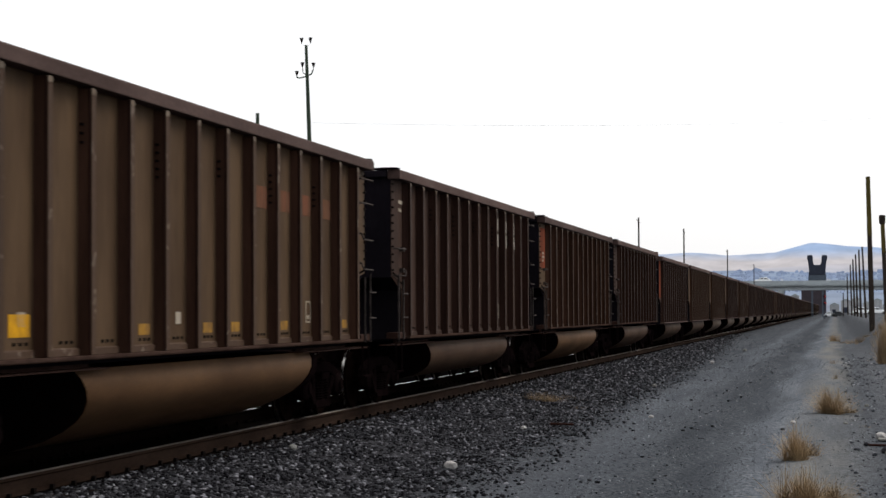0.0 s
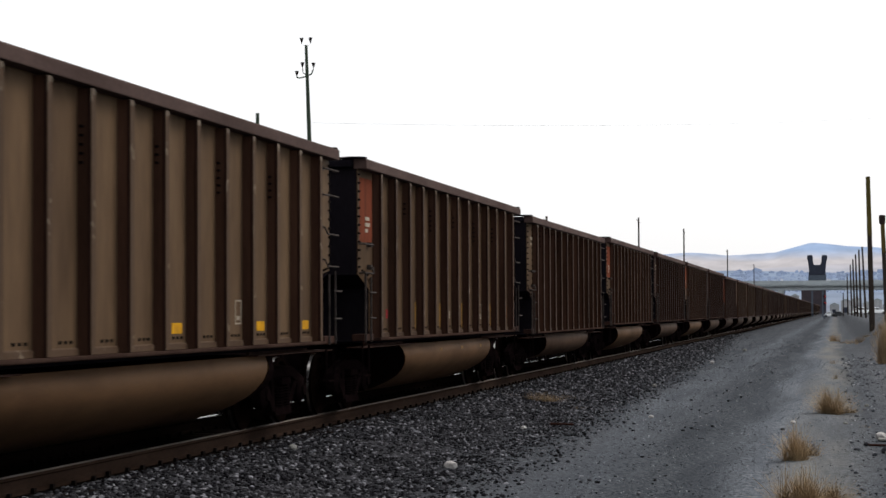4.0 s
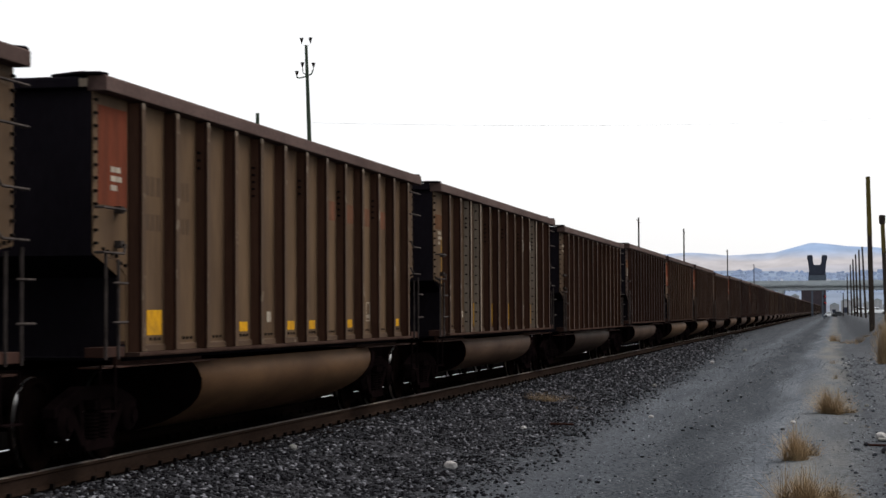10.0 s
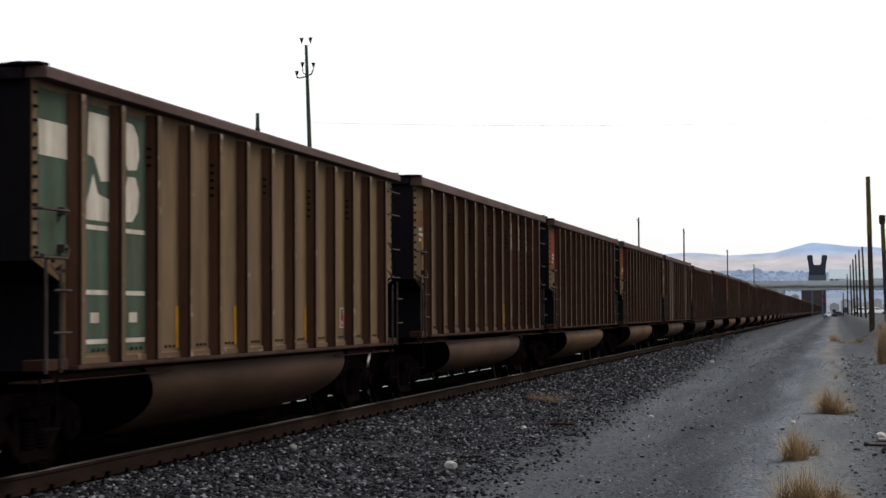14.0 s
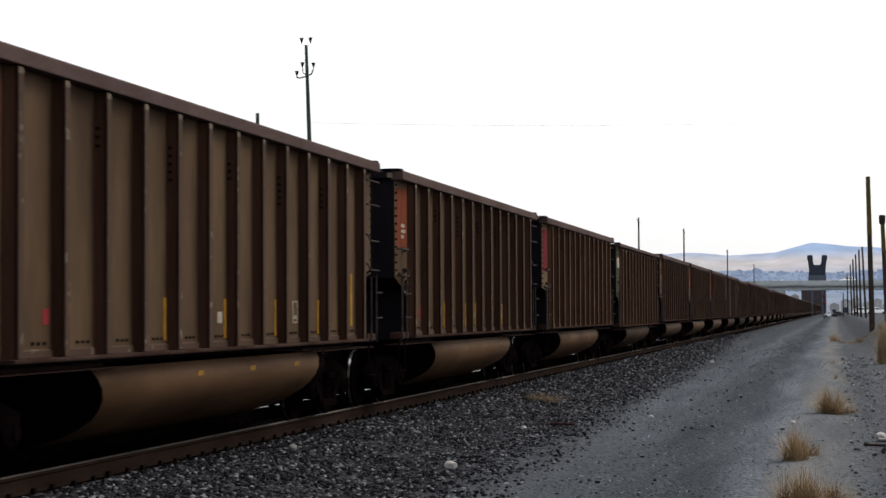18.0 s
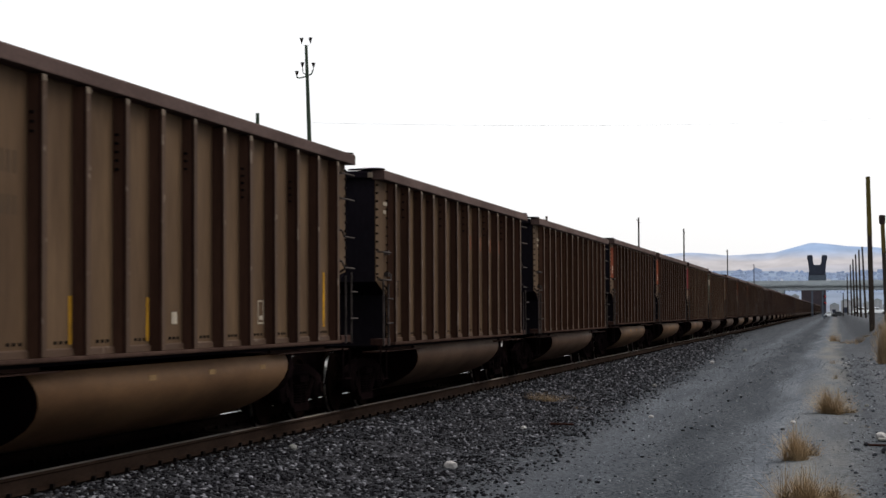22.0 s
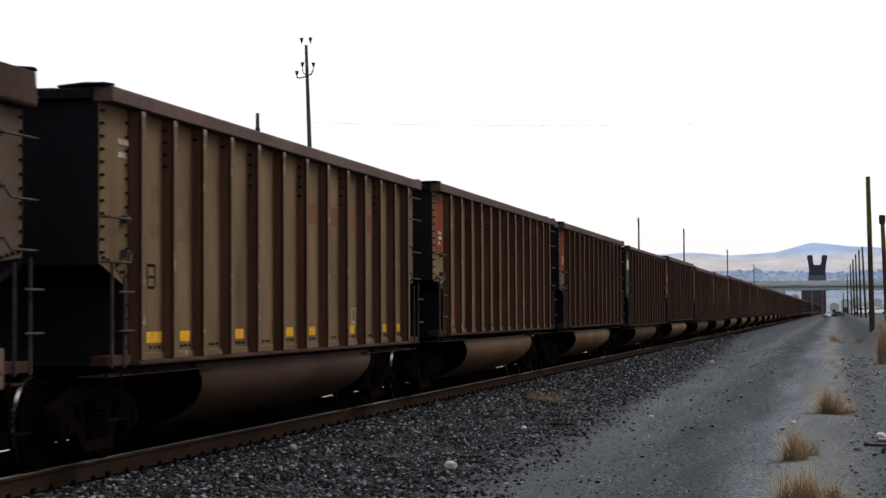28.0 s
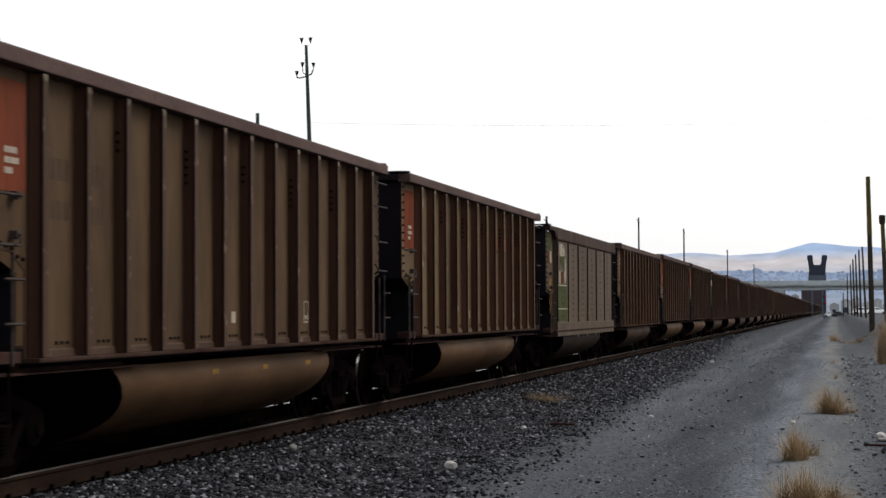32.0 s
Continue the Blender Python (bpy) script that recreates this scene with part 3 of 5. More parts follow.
def sill_shelf():
    """The thin deck plate over a truck, from the tub to the end of the car."""
    return Shape().box(1.25, 1.50, 3.55, 7.20, 0.912, 0.928).box(1.30, 1.34, 3.7, 6.4, 0.929, 1.008)


def end_plate():
    return Shape().box(1.36, 1.55, 6.56, 7.15, 1.02, 1.12)


TUB_DEEP = [(1.36, 1.0), (1.42, 0.90), (1.435, 0.80), (1.41, 0.69), (1.34, 0.58), (1.23, 0.48), (1.07, 0.385), (0.84, 0.285), (0.48, 0.185), (0.12, 0.145)]
TUB_HIGH = [(1.36, 1.0), (1.42, 0.90), (1.435, 0.80), (1.41, 0.69), (1.35, 0.59), (1.24, 0.50), (1.07, 0.42), (0.80, 0.355), (0.46, 0.315), (0.12, 0.305)]


def tub_shape(half):
    """The long rounded tub that hangs between the trucks."""
    prof = [(-x, z) for x, z in half] + [(x, z) for x, z in reversed(half)]
    n = len(prof)
    verts, faces = [], []
    rows = [(-4.10, 1.0), (-3.97, 1.012), (-1.4, 1.012), (1.4, 1.012), (4.15, 1.012), (4.28, 1.0)]
    for y, k in rows:
        for x, z in prof:
            lean = 0.50 * (0.965 - z) / 0.7 * (1 if y > 0 else -1) * (1 if abs(y) > 3.9 else 0)
            verts.append((x * k, y - lean, z))
    for j in range(len(rows) - 1):
        faces += [(j * n + i, j * n + i + 1, (j + 1) * n + i + 1, (j + 1) * n + i) for i in range(n - 1)]
    faces += [tuple(range(n)), tuple((len(rows) - 1) * n + i for i in range(n - 1, -1, -1))]
    return Shape().add(verts, faces)


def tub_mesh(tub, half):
    """The tub, its two sloping ends coloured black to put in the shade there."""
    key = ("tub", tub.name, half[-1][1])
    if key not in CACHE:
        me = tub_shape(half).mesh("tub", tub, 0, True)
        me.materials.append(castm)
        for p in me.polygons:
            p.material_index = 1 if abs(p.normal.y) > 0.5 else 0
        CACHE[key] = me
    return CACHE[key]


def tub_rim():
    prof = TUB_HIGH[:8]
    s = Shape()
    for (x, z), (x2, z2) in zip(prof, prof[1:]):
        d, d2 = 0.50 * (0.965 - z) / 0.7, 0.50 * (0.965 - z2) / 0.7
        s.add([(x + 0.02, 4.29 - d, z), (x2 + 0.02, 4.29 - d2, z2), (x2 + 0.02, 4.46 - d2 * 0.6, z2), (x + 0.02, 4.46 - d * 0.6, z),
               (x - 0.03, 4.29 - d, z), (x2 - 0.03, 4.29 - d2, z2), (x2 - 0.03, 4.46 - d2 * 0.6, z2), (x - 0.03, 4.46 - d * 0.6, z)],
              [(0, 1, 2, 3), (4, 7, 6, 5), (0, 4, 5, 1), (3, 2, 6, 7), (0, 3, 7, 4), (1, 5, 6, 2)])
    return s


def centre_sill():
    return Shape().box(-0.33, 0.33, -7.5, 7.5, 0.62, 0.96)


def floor_shape():
    return Shape().box(-1.40, 1.40, -6.27, 6.27, 0.968, 1.0)


def coupler_shape():
    s = Shape().box(-0.08, 0.08, 7.5, 7.86, 0.74, 0.94)
    return s.prism([(-0.16, 7.84), (0.10, 7.80), (0.17, 7.95), (0.12, 8.08), (-0.02, 8.10), (-0.06, 7.99), (-0.15, 8.06), (-0.19, 7.96)], 0.70, 0.98, "z")


def bolt_row():
    s = Shape()
    for i in range(12):
        z = 2.12 + 0.125 * i
        s.box(SHEET, SHEET + 0.03, HALF - 0.065, HALF - 0.015, z - 0.013, z + 0.013)
    return s


def cut_bolts():
    s = Shape()
    for i in range(7):
        y, z = 6.36 + 0.12 * i, 1.90 + 0.02 * i + (0.05 if i > 2 else 0)
        s.box(SHEET, SHEET + 0.02, y - 0.02, y + 0.02, z - 0.016, z + 0.016)
    return s


def grab_shape(z, bent):
    dz = -0.09 if bent else 0.0
    p = [(SHEET, 6.55, z), (SHEET + 0.10, 6.56, z), (SHEET + 0.12, 6.66, z + dz), (SHEET + 0.12, 7.22, z + dz), (SHEET + 0.04, 7.24, z + dz)]
    return Shape().tube(p, 0.014, 5).box(SHEET, SHEET + 0.07, 6.50, 6.60, z - 0.03, z + 0.04)


def post_shape(y, z1):
    return Shape().tube([(1.56, y, 1.0), (1.56, y, z1)], 0.017, 5)


def rung_shape(z, y):
    return Shape().tube([(1.585, y, z), (1.60, y + 0.02, z), (1.60, y + 0.36, z), (1.585, y + 0.38, z)], 0.014, 5)


def step_shape():
    return Shape().tube([(1.52, 6.75, 0.95), (1.52, 6.75, 0.50), (1.52, 7.15, 0.50), (1.52, 7.15, 0.95)], 0.016, 5).box(1.45, 1.56, 6.76, 7.14, 0.492, 0.508)


# truck, origin at its centre on the rail's top
def frame_cast():
    s = Shape()
    top = [(-1.12, 0.52), (-1.12, 0.62), (-0.86, 0.70), (-0.45, 0.80), (0.45, 0.80), (0.86, 0.70), (1.12, 0.62), (1.12, 0.52), (0.80, 0.56), (0.42, 0.66), (-0.42, 0.66), (-0.80, 0.56)]
    s.prism(top, 0.92, 1.06, "x")
    for k in (1, -1):
        s.prism([(k * 0.82, 0.60), (k * 0.66, 0.62), (k * 0.26, 0.24), (k * 0.36, 0.16)], 0.93, 1.05, "x")
        s.prism([(k * 0.46, 0.70), (k * 0.34, 0.70), (k * 0.28, 0.24), (k * 0.38, 0.24)], 0.94, 1.04, "x")
    s.prism([(-0.38, 0.15), (0.38, 0.15), (0.42, 0.22), (0.30, 0.27), (-0.30, 0.27), (-0.42, 0.22)], 0.90, 1.08, "x")
    return s


def spring_shape():
    prof = []
    for i in range(7):
        z = 0.29 + 0.038 * i
        prof += [(z - 0.012, 0.080), (z - 0.004, 0.105), (z + 0.006, 0.105), (z + 0.014, 0.080)]
    return Shape().lathe(prof, 10, "z")


def bolster_shape():
    return Shape().box(-1.12, 1.12, -0.22, 0.22, 0.56, 0.66).box(-0.5, 0.5, -0.3, 0.3, 0.50, 0.62)


def bearing_shape(y):
    return Shape().lathe([(0.93, 0.17), (1.06, 0.17), (1.09, 0.14), (1.10, 0.09), (1.13, 0.08)], 12, "x", (0, y, 0.457))


def wheelset_shape():
    s = Shape()
    for k in (1, -1):
        s.lathe([(k * 0.66, 0.08), (k * 0.68, 0.14), (k * 0.73, 0.36), (k * 0.672, 0.40), (k * 0.672, 0.478), (k * 0.688, 0.482), (k * 0.70, 0.455), (k * 0.79, 0.453), (k * 0.79, 0.40), (k * 0.755, 0.36),
                 (k * 0.77, 0.15), (k * 0.80, 0.12), (k * 0.80, 0.08)], 28, "x")
    s.lathe([(-0.93, 0.075), (0.93, 0.075)], 12, "x")
    s.box(0.80, 0.802, -0.30, -0.22, -0.04, 0.04)
    return s


def tread_shape():
    s = Shape()
    for k in (1, -1):
        s.lathe([(k * 0.705, 0.4585), (k * 0.742, 0.4572)], 40, "x", caps=False)
    return s


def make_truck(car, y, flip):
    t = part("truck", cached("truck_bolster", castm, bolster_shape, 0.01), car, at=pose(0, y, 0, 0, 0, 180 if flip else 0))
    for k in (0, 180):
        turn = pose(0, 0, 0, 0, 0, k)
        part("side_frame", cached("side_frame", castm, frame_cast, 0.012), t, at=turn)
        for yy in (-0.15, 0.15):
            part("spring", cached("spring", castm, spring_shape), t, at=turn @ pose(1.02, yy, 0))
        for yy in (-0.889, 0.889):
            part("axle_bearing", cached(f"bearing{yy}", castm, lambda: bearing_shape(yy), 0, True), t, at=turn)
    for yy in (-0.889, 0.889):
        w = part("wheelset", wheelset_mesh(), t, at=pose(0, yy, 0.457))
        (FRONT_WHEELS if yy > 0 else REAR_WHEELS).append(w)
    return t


FRONT_WHEELS, REAR_WHEELS, CARS, UNEVEN_CARS, LONG_CARS = [], [], [], set(), set()
LONGER = 0.16                    # how much further most bodies reach at the end towards the camera


def wheelset_mesh():
    if "wheelset" not in CACHE:
        a, b = wheelset_shape(), tread_shape()
        n = len(a.f)
        a.add(b.v, b.f)
        me = a.mesh("wheelset", wheelm, 0, True)
        me.materials.append(treadm)
        for p in me.polygons:
            p.material_index = 1 if p.index >= n else 0
        CACHE["wheelset"] = me
    return CACHE["wheelset"]


def plate(y0, y1, z0, z1, x=SHEET, d=0.004):
    """A thin painted or fixed plate on the side that faces the road."""
    return Shape().box(x, x + d, y0, y1, z0, z1)


def decal(car, name, material, y0, y1, z0, z1, label="", x=SHEET, d=0.004):
    return part(name, cached(f"{name}_{y0:.2f}_{y1:.2f}_{z0:.2f}_{z1:.2f}_{x:.2f}_{d:.3f}", material, lambda: plate(y0, y1, z0, z1, x, d)), car, label)


def place_y(n):
    return 28.86 - PITCH * n - 7.20 + {4: 0.05, 7: 0.10, 8: -0.08, 10: 0.12, 16: -0.08, 17: 0.12}.get(n, 0.0)


MIRROR = pose(0, 0, 0, 0, 0, 180)


LOW = (1, 5, 10, 14, 15, 17, 20)      # cars that ride about 9 cm lower than the rest


def near_car(n, body, tub, label, smooth_side=False, patched=()):
    """A coal car with all its parts, which passes close to the camera."""
    car = thing("coal_car", label, "coal car", pose(TRACK_X, place_y(n), 0), "coal cars of the train")
    CARS.append((n, car))
    if n in LOW_RIBBED:
        UNEVEN_CARS.add(car.name)
    ext = 0.0 if n in LOW or n in (-1, 4, 6, 9, 21) else LONGER
    if ext:
        LONG_CARS.add(car.name)
    for turn in (None, MIRROR):
        near, far = (ext, 0.0) if turn is None else (0.0, ext)
        back = turn if turn is None else pose(0, -ext, 0) @ MIRROR
        if smooth_side:
            part("side_wall", cached("smooth_side", body, smooth_sheet), car, at=turn)
            part("top_band", cached("top_band", dusk, smooth_top, 0.01), car, "dark brown sloping top band", at=turn)
            part("skirt", cached("skirt", body, smooth_skirt, 0.008), car, at=turn)
            for i in range(7):
                y = (-5.92 + 2.04 * i) * (1 if turn is None else -1)
                part("seam_post", cached(f"seam{i}{turn is None}", boltm, lambda: Shape().box(1.55, 1.575, y - 0.045, y + 0.045, 1.26, 3.31), 0.006), car, at=turn)
        else:
            part("side_wall", cached(f"side_sheet{near}{far}", body, lambda: side_sheet(HALF + near, HALF + far)), car, at=turn)
            for k, y in enumerate(rib_lines(car)):
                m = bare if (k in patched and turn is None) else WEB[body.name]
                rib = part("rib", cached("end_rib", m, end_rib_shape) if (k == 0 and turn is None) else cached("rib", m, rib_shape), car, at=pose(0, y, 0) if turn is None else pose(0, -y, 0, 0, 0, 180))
                if turn is None:
                    part("flange", flange_mesh(bare if k in patched else FLANGE[body.name]), rib, "rubbed outer flange with edges darkened as shade")
                    if k < 12:
                        part("foot_lip", cached("foot_lip", FLANGE[body.name], foot_shape), car, at=pose(0, y, 0))
                        tagged(part("stencil", cached("foot_marks", boltm, foot_marks), car, "small dark marks along the panel foot", at=pose(0, y, 0)), kind="stuff")
            part("top_chord", cached("thin_chord", chordm, thin_chord, 0.006) if n in (10, 17) else cached(f"side_chord{near}{far}", chordm, lambda: side_chord(7.20 + near, 7.20 + far), 0.006), car, at=turn)
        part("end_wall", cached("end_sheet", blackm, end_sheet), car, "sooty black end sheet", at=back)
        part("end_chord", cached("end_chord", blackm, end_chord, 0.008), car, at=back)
        part("side_sill", cached("side_sill", sillm, side_sill, 0.006), car, at=turn)
        part("coupler", cached("coupler", castm, coupler_shape, 0.01), car, "knuckle coupler", at=turn)
        part("tub_rim", cached("tub_rim", castm, tub_rim), car, at=turn)
    for my in (1, -1):
        for mx in (1, -1):
            tag = f"{mx}{my}"
            place = pose(0, -ext, 0) if my < 0 else None

            def at(build):
                def made():
                    s = build()
                    s.v = [(x * mx, y * my, z) for x, y, z in s.v]
                    return s
                return made
            part("corner_cap", cached("corner_cap" + tag, blackm, at(corner_cap), 0.006), car, at=place)
            part("sill_shelf", cached("sill_shelf" + tag, ribm, at(sill_shelf)), car)
            part("end_plate", cached("end_plate" + tag, ribm, at(end_plate), 0.006), car, at=place)
            if mx > 0:
                tagged(part("riveted_seam", cached("riveted_seam" + tag, boltm, at(bolt_row)), car, at=place), kind="stuff")
                tagged(part("riveted_seam", cached("cut_seam" + tag, boltm, at(cut_bolts)), car), kind="stuff")
            heights = [(3.42, False), (3.06, False), (2.61, True), (2.17, True)] if my > 0 else [(2.46, False), (2.12, True)]
            for z, bent in heights if mx > 0 else []:
                part("grab_iron", cached(f"grab{z}" + tag, gripm, at(lambda: grab_shape(z, bent))), car, "bent steel grab iron", at=place)
            for y, z1 in ((6.77, 1.97), (7.11, 2.02)):
                part("ladder_post", cached(f"post{y}" + tag, gripm, at(lambda: post_shape(y, z1))), car, at=place)
            for z in (1.36, 1.74):
                part("ladder_rung", cached(f"rung{z}" + tag, gripm, at(lambda: rung_shape(z, 6.60 if my < 0 else 6.94))), car, at=place)
            part("step", cached("step" + tag, castm, at(step_shape)), car, "hanging steel step", at=place)
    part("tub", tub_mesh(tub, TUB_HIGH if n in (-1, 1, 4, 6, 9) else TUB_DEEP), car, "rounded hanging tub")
    part("centre_sill", cached("centre_sill", castm, centre_sill), car)
    part("floor", cached("car_floor", blackm, floor_shape), car)
    make_truck(car, 6.17, False)
    make_truck(car, -6.17, False)
    return car


def smooth_sheet():
    o = [(-6.1, 1.0), (6.1, 1.0), (6.28, 1.82), (6.62, 1.97), (HALF, 2.02), (HALF, 3.50), (-HALF, 3.50), (-HALF, 2.02), (-6.62, 1.97), (-6.28, 1.82)]
    s = Shape().prism(o, SHEET - 0.012, SHEET, "x")
    return s.box(SHEET + 0.001, 1.55, -6.0, 6.4, 1.24, 3.33)


def smooth_top():
    return Shape().prism([(1.40, 3.325), (1.565, 3.32), (1.59, 3.35), (1.575, 3.645), (1.40, 3.645)], -6.02, 7.20, "y").prism([(1.40, 3.535), (1.57, 3.535), (1.57, 3.645), (1.40, 3.645)], -7.2, -6.35, "y").prism([(-6.349, 3.535), (-6.021, 3.325), (-6.021, 3.645), (-6.349, 3.645)], 1.40, 1.572, "x")


def smooth_skirt():
    return Shape().box(1.36, 1.59, -6.1, 6.5, 0.90, 1.245)


def rib_lines(car):
    return UNEVEN if car.name in UNEVEN_CARS else RIBS


def rib_gap(car, k):
    """The flat strip of sheet after rib k (counted from the end nearest the camera)."""
    y = rib_lines(car)[k]
    return y + 0.37, y + 0.92


def yellow_squares(car, where, z=1.225, h=0.115, m=None):
    for k in where:
        y0, _ = rib_gap(car, k)
        decal(car, "yellow_marker", m or yellowm, y0 + (0.06 if k == 0 else 0.13), y0 + (0.52 if k == 0 else 0.46), z, z + h, "yellow reflective square")


def yellow_bars(car, where, z=1.16, h=0.45, m=None):
    for k in where:
        y0, y1 = rib_gap(car, k)
        decal(car, "yellow_marker", m or yellowbar, y0 + 0.49, y0 + 0.58, z, z + h, "tall yellow reflective strip")


def red_letters(car, first, count=4, z=2.74, material=None):
    for k in range(first, first + count):
        y0, y1 = rib_gap(car, k)
        decal(car, "faded_emblem", material or ghost, y0 + 0.05, y1 + 0.01, z, z + 0.27, "faded red painted block")
        if k < first + 3 and material is None:
            decal(car, "painted_bar", boltm, y0 + 0.02, y1 - 0.06, z - 0.085, z - 0.015, "dark painted underline")


def white_letters(car, first, z=2.81):
    """Four tall white blocks where big initials are painted."""
    for i in range(4):
        y0, y1 = rib_gap(car, first + i)
        decal(car, "painted_block", whitem, y0 + 0.02, y0 + 0.20, z, z + 0.58, "worn white painted block")
        decal(car, "painted_block", whitem, y0 + 0.23, y0 + (0.52 if i != 3 else 0.40), z + (0.34 if i == 3 else 0.32), z + 0.58, "worn white painted block")
        if i != 3:
            decal(car, "painted_block", whitem, y0 + 0.26, y0 + 0.54, z, z + 0.26, "worn white painted block")


def end_panel(car, material, z0=2.50, z1=3.46, label="faded red painted end panel"):
    reach = LONGER if car.name in LONG_CARS else 0.0
    decal(car, "painted_panel", material, -HALF - reach + 0.12, -6.42, z0, z1, label)


def end_text(car, rows=((2.83, 0.26), (2.74, 0.30), (2.65, 0.17)), x=SHEET + 0.0045):
    """Rows of small white writing on the end panel, as bars."""
    reach = LONGER if car.name in LONG_CARS else 0.0
    for z, w in rows:
        decal(car, "writing_bar", fadedwhite, -6.88 + 0.5 * (0.16 - reach) if len(rows) > 2 else -6.68, (-6.88 + 0.5 * (0.16 - reach) if len(rows) > 2 else -6.68) + w, z, z + 0.055, "small white painted writing", x)


def info_box(car, k, z=1.31):
    y0, y1 = rib_gap(car, k)
    a, b = y0 + 0.30, y0 + 0.54
    for u, v, p, q in ((a, b, z, z + 0.018), (a, b, z + 0.27, z + 0.288), (a, a + 0.02, z + 0.018, z + 0.27), (b - 0.02, b, z + 0.018, z + 0.27), (a + 0.06, b - 0.05, z + 0.05, z + 0.10)):
        decal(car, "writing_bar", fadedwhite, u, v, p, q, "white stencilled data box")


def white_tag(car, k, z=1.33):
    y0, y1 = rib_gap(car, k)
    decal(car, "data_plate", fadedwhite, y0 + 0.24, y0 + 0.41, z, z + 0.13, "small white data plate")


def red_spot(car, k, z=1.35):
    y0, y1 = rib_gap(car, k)
    decal(car, "red_marker", redmark, y0 + 0.40, y0 + 0.55, z, z + 0.14, "small red marker")


def rivet_rows(car, low):
    """Short rows of bolt heads high on the web of every second rib."""
    rows = [(1, 4, 3.45, 0.125), (4, 4, 3.44, 0.125), (6, 4, 3.44, 0.125), (8, 4, 3.44, 0.125), (10, 4, 3.42, 0.12), (2, 1, 3.44, 0.1), (3, 1, 3.44, 0.1)] if low else \
        [(2, 3, 3.22, 0.085), (4, 5, 3.20, 0.085), (6, 3, 3.18, 0.085), (8, 5, 3.16, 0.085), (10, 4, 3.14, 0.085)]
    for k, count, top, step in rows:
        tagged(part("riveted_seam", cached(f"rivets{k}{low}", boltm, lambda: rivets(rib_lines(car)[k], count, top, step)), car), kind="stuff")


def rivets(y, count, top, step):
    s = Shape()
    for i in range(count):
        s.box(1.475, 1.512, y - 0.090, y - 0.058, top - step * i - 0.012, top - step * i + 0.012)
    return s


def rib_bolts():
    s = Shape()
    for i in range(17):
        s.box(SHEET, SHEET + 0.03, UNEVEN[0] - 0.19, UNEVEN[0] - 0.155, 3.42 - 0.14 * i, 3.444 - 0.14 * i)
    return s


def faded_number(car, body):
    """Large dark writing, worn almost away, on the first two panels, as bars."""
    for k, y0, w in ((0, 0.40, 0.50), (1, 0.38, 0.40)):
        for z, h, count in ((2.66, 0.20, 3), (2.30, 0.17, 3)):
            for j in range(count):
                a = rib_lines(car)[k] + y0 + w * j / count
                decal(car, "writing_bar", GHOST[body.name], a, a + w / count - 0.045, z, z + h, "large faded dark writing", SHEET, 0.002)


def shield_mark(car, z=1.78):
    """A small dark stencilled shield on the first panel."""
    y = UNEVEN[0] + 0.44
    s = Shape()
    for a, b, p, q in ((0.0, 0.26, 0.23, 0.26), (0.0, 0.03, 0.03, 0.229), (0.23, 0.26, 0.03, 0.229), (0.03, 0.23, 0.0, 0.03), (0.06, 0.20, 0.11, 0.14)):
        s.box(SHEET, SHEET + 0.003, y + a, y + b, z + p, z + q)
    tagged(part("stencilled_mark", s.mesh("stencilled_mark", boltm), car, "small dark stencilled shield"), kind="stuff")


def green_panels(car, logo=True):
    """Faded green paint with a white block emblem over the first bays."""
    decal(car, "painted_panel", greenm, -HALF + 0.12, -6.26, 2.06, 3.55, "faded green painted panel")
    decal(car, "painted_stripe", whitem, -HALF + 0.12, -6.26, 2.95, 3.27, "worn white stripe", SHEET + 0.0045)
    for k in (0, 1):
        y0, y1 = rib_gap(car, k)
        y0, y1 = y0 - 0.30, y1 + 0.04
        decal(car, "painted_panel", greenm, y0, y1, 1.16, 3.52, "faded green painted panel")
        lay = SHEET + 0.0045
        if k == 0:
            shapes = ([(0.42, 3.45), (0.955, 3.45), (0.955, 2.82), (0.74, 2.80), (0.56, 3.02), (0.40, 3.04)], [(0.34, 2.42), (0.955, 2.42), (0.955, 2.64), (0.66, 2.68), (0.54, 2.86), (0.36, 2.58)])
        else:
            shapes = ([(0.30, 3.45), (0.58, 3.43), (0.72, 3.32), (0.76, 3.12), (0.68, 2.98), (0.44, 2.96), (0.30, 3.10)], [(0.34, 2.44), (0.56, 2.45), (0.72, 2.56), (0.76, 2.74), (0.66, 2.90), (0.44, 2.90), (0.30, 2.66)])
        for i, o in enumerate(shapes):
            part("painted_emblem", cached(f"emblem{k}{i}", whitem, lambda: Shape().prism([(RIBS[k] + p, q) for p, q in o], lay, lay + 0.004, "x")), car, "white block emblem")
        for z in (2.33, 1.71, 1.24):
            decal(car, "painted_stripe", whitem, y0 + 0.01, y1 - 0.04, z, z + 0.045, "thin white line", lay)
        decal(car, "writing_bar", whitem, y0 + 0.40, y0 + 0.62, 1.44, 1.54, "small white painted writing", lay)


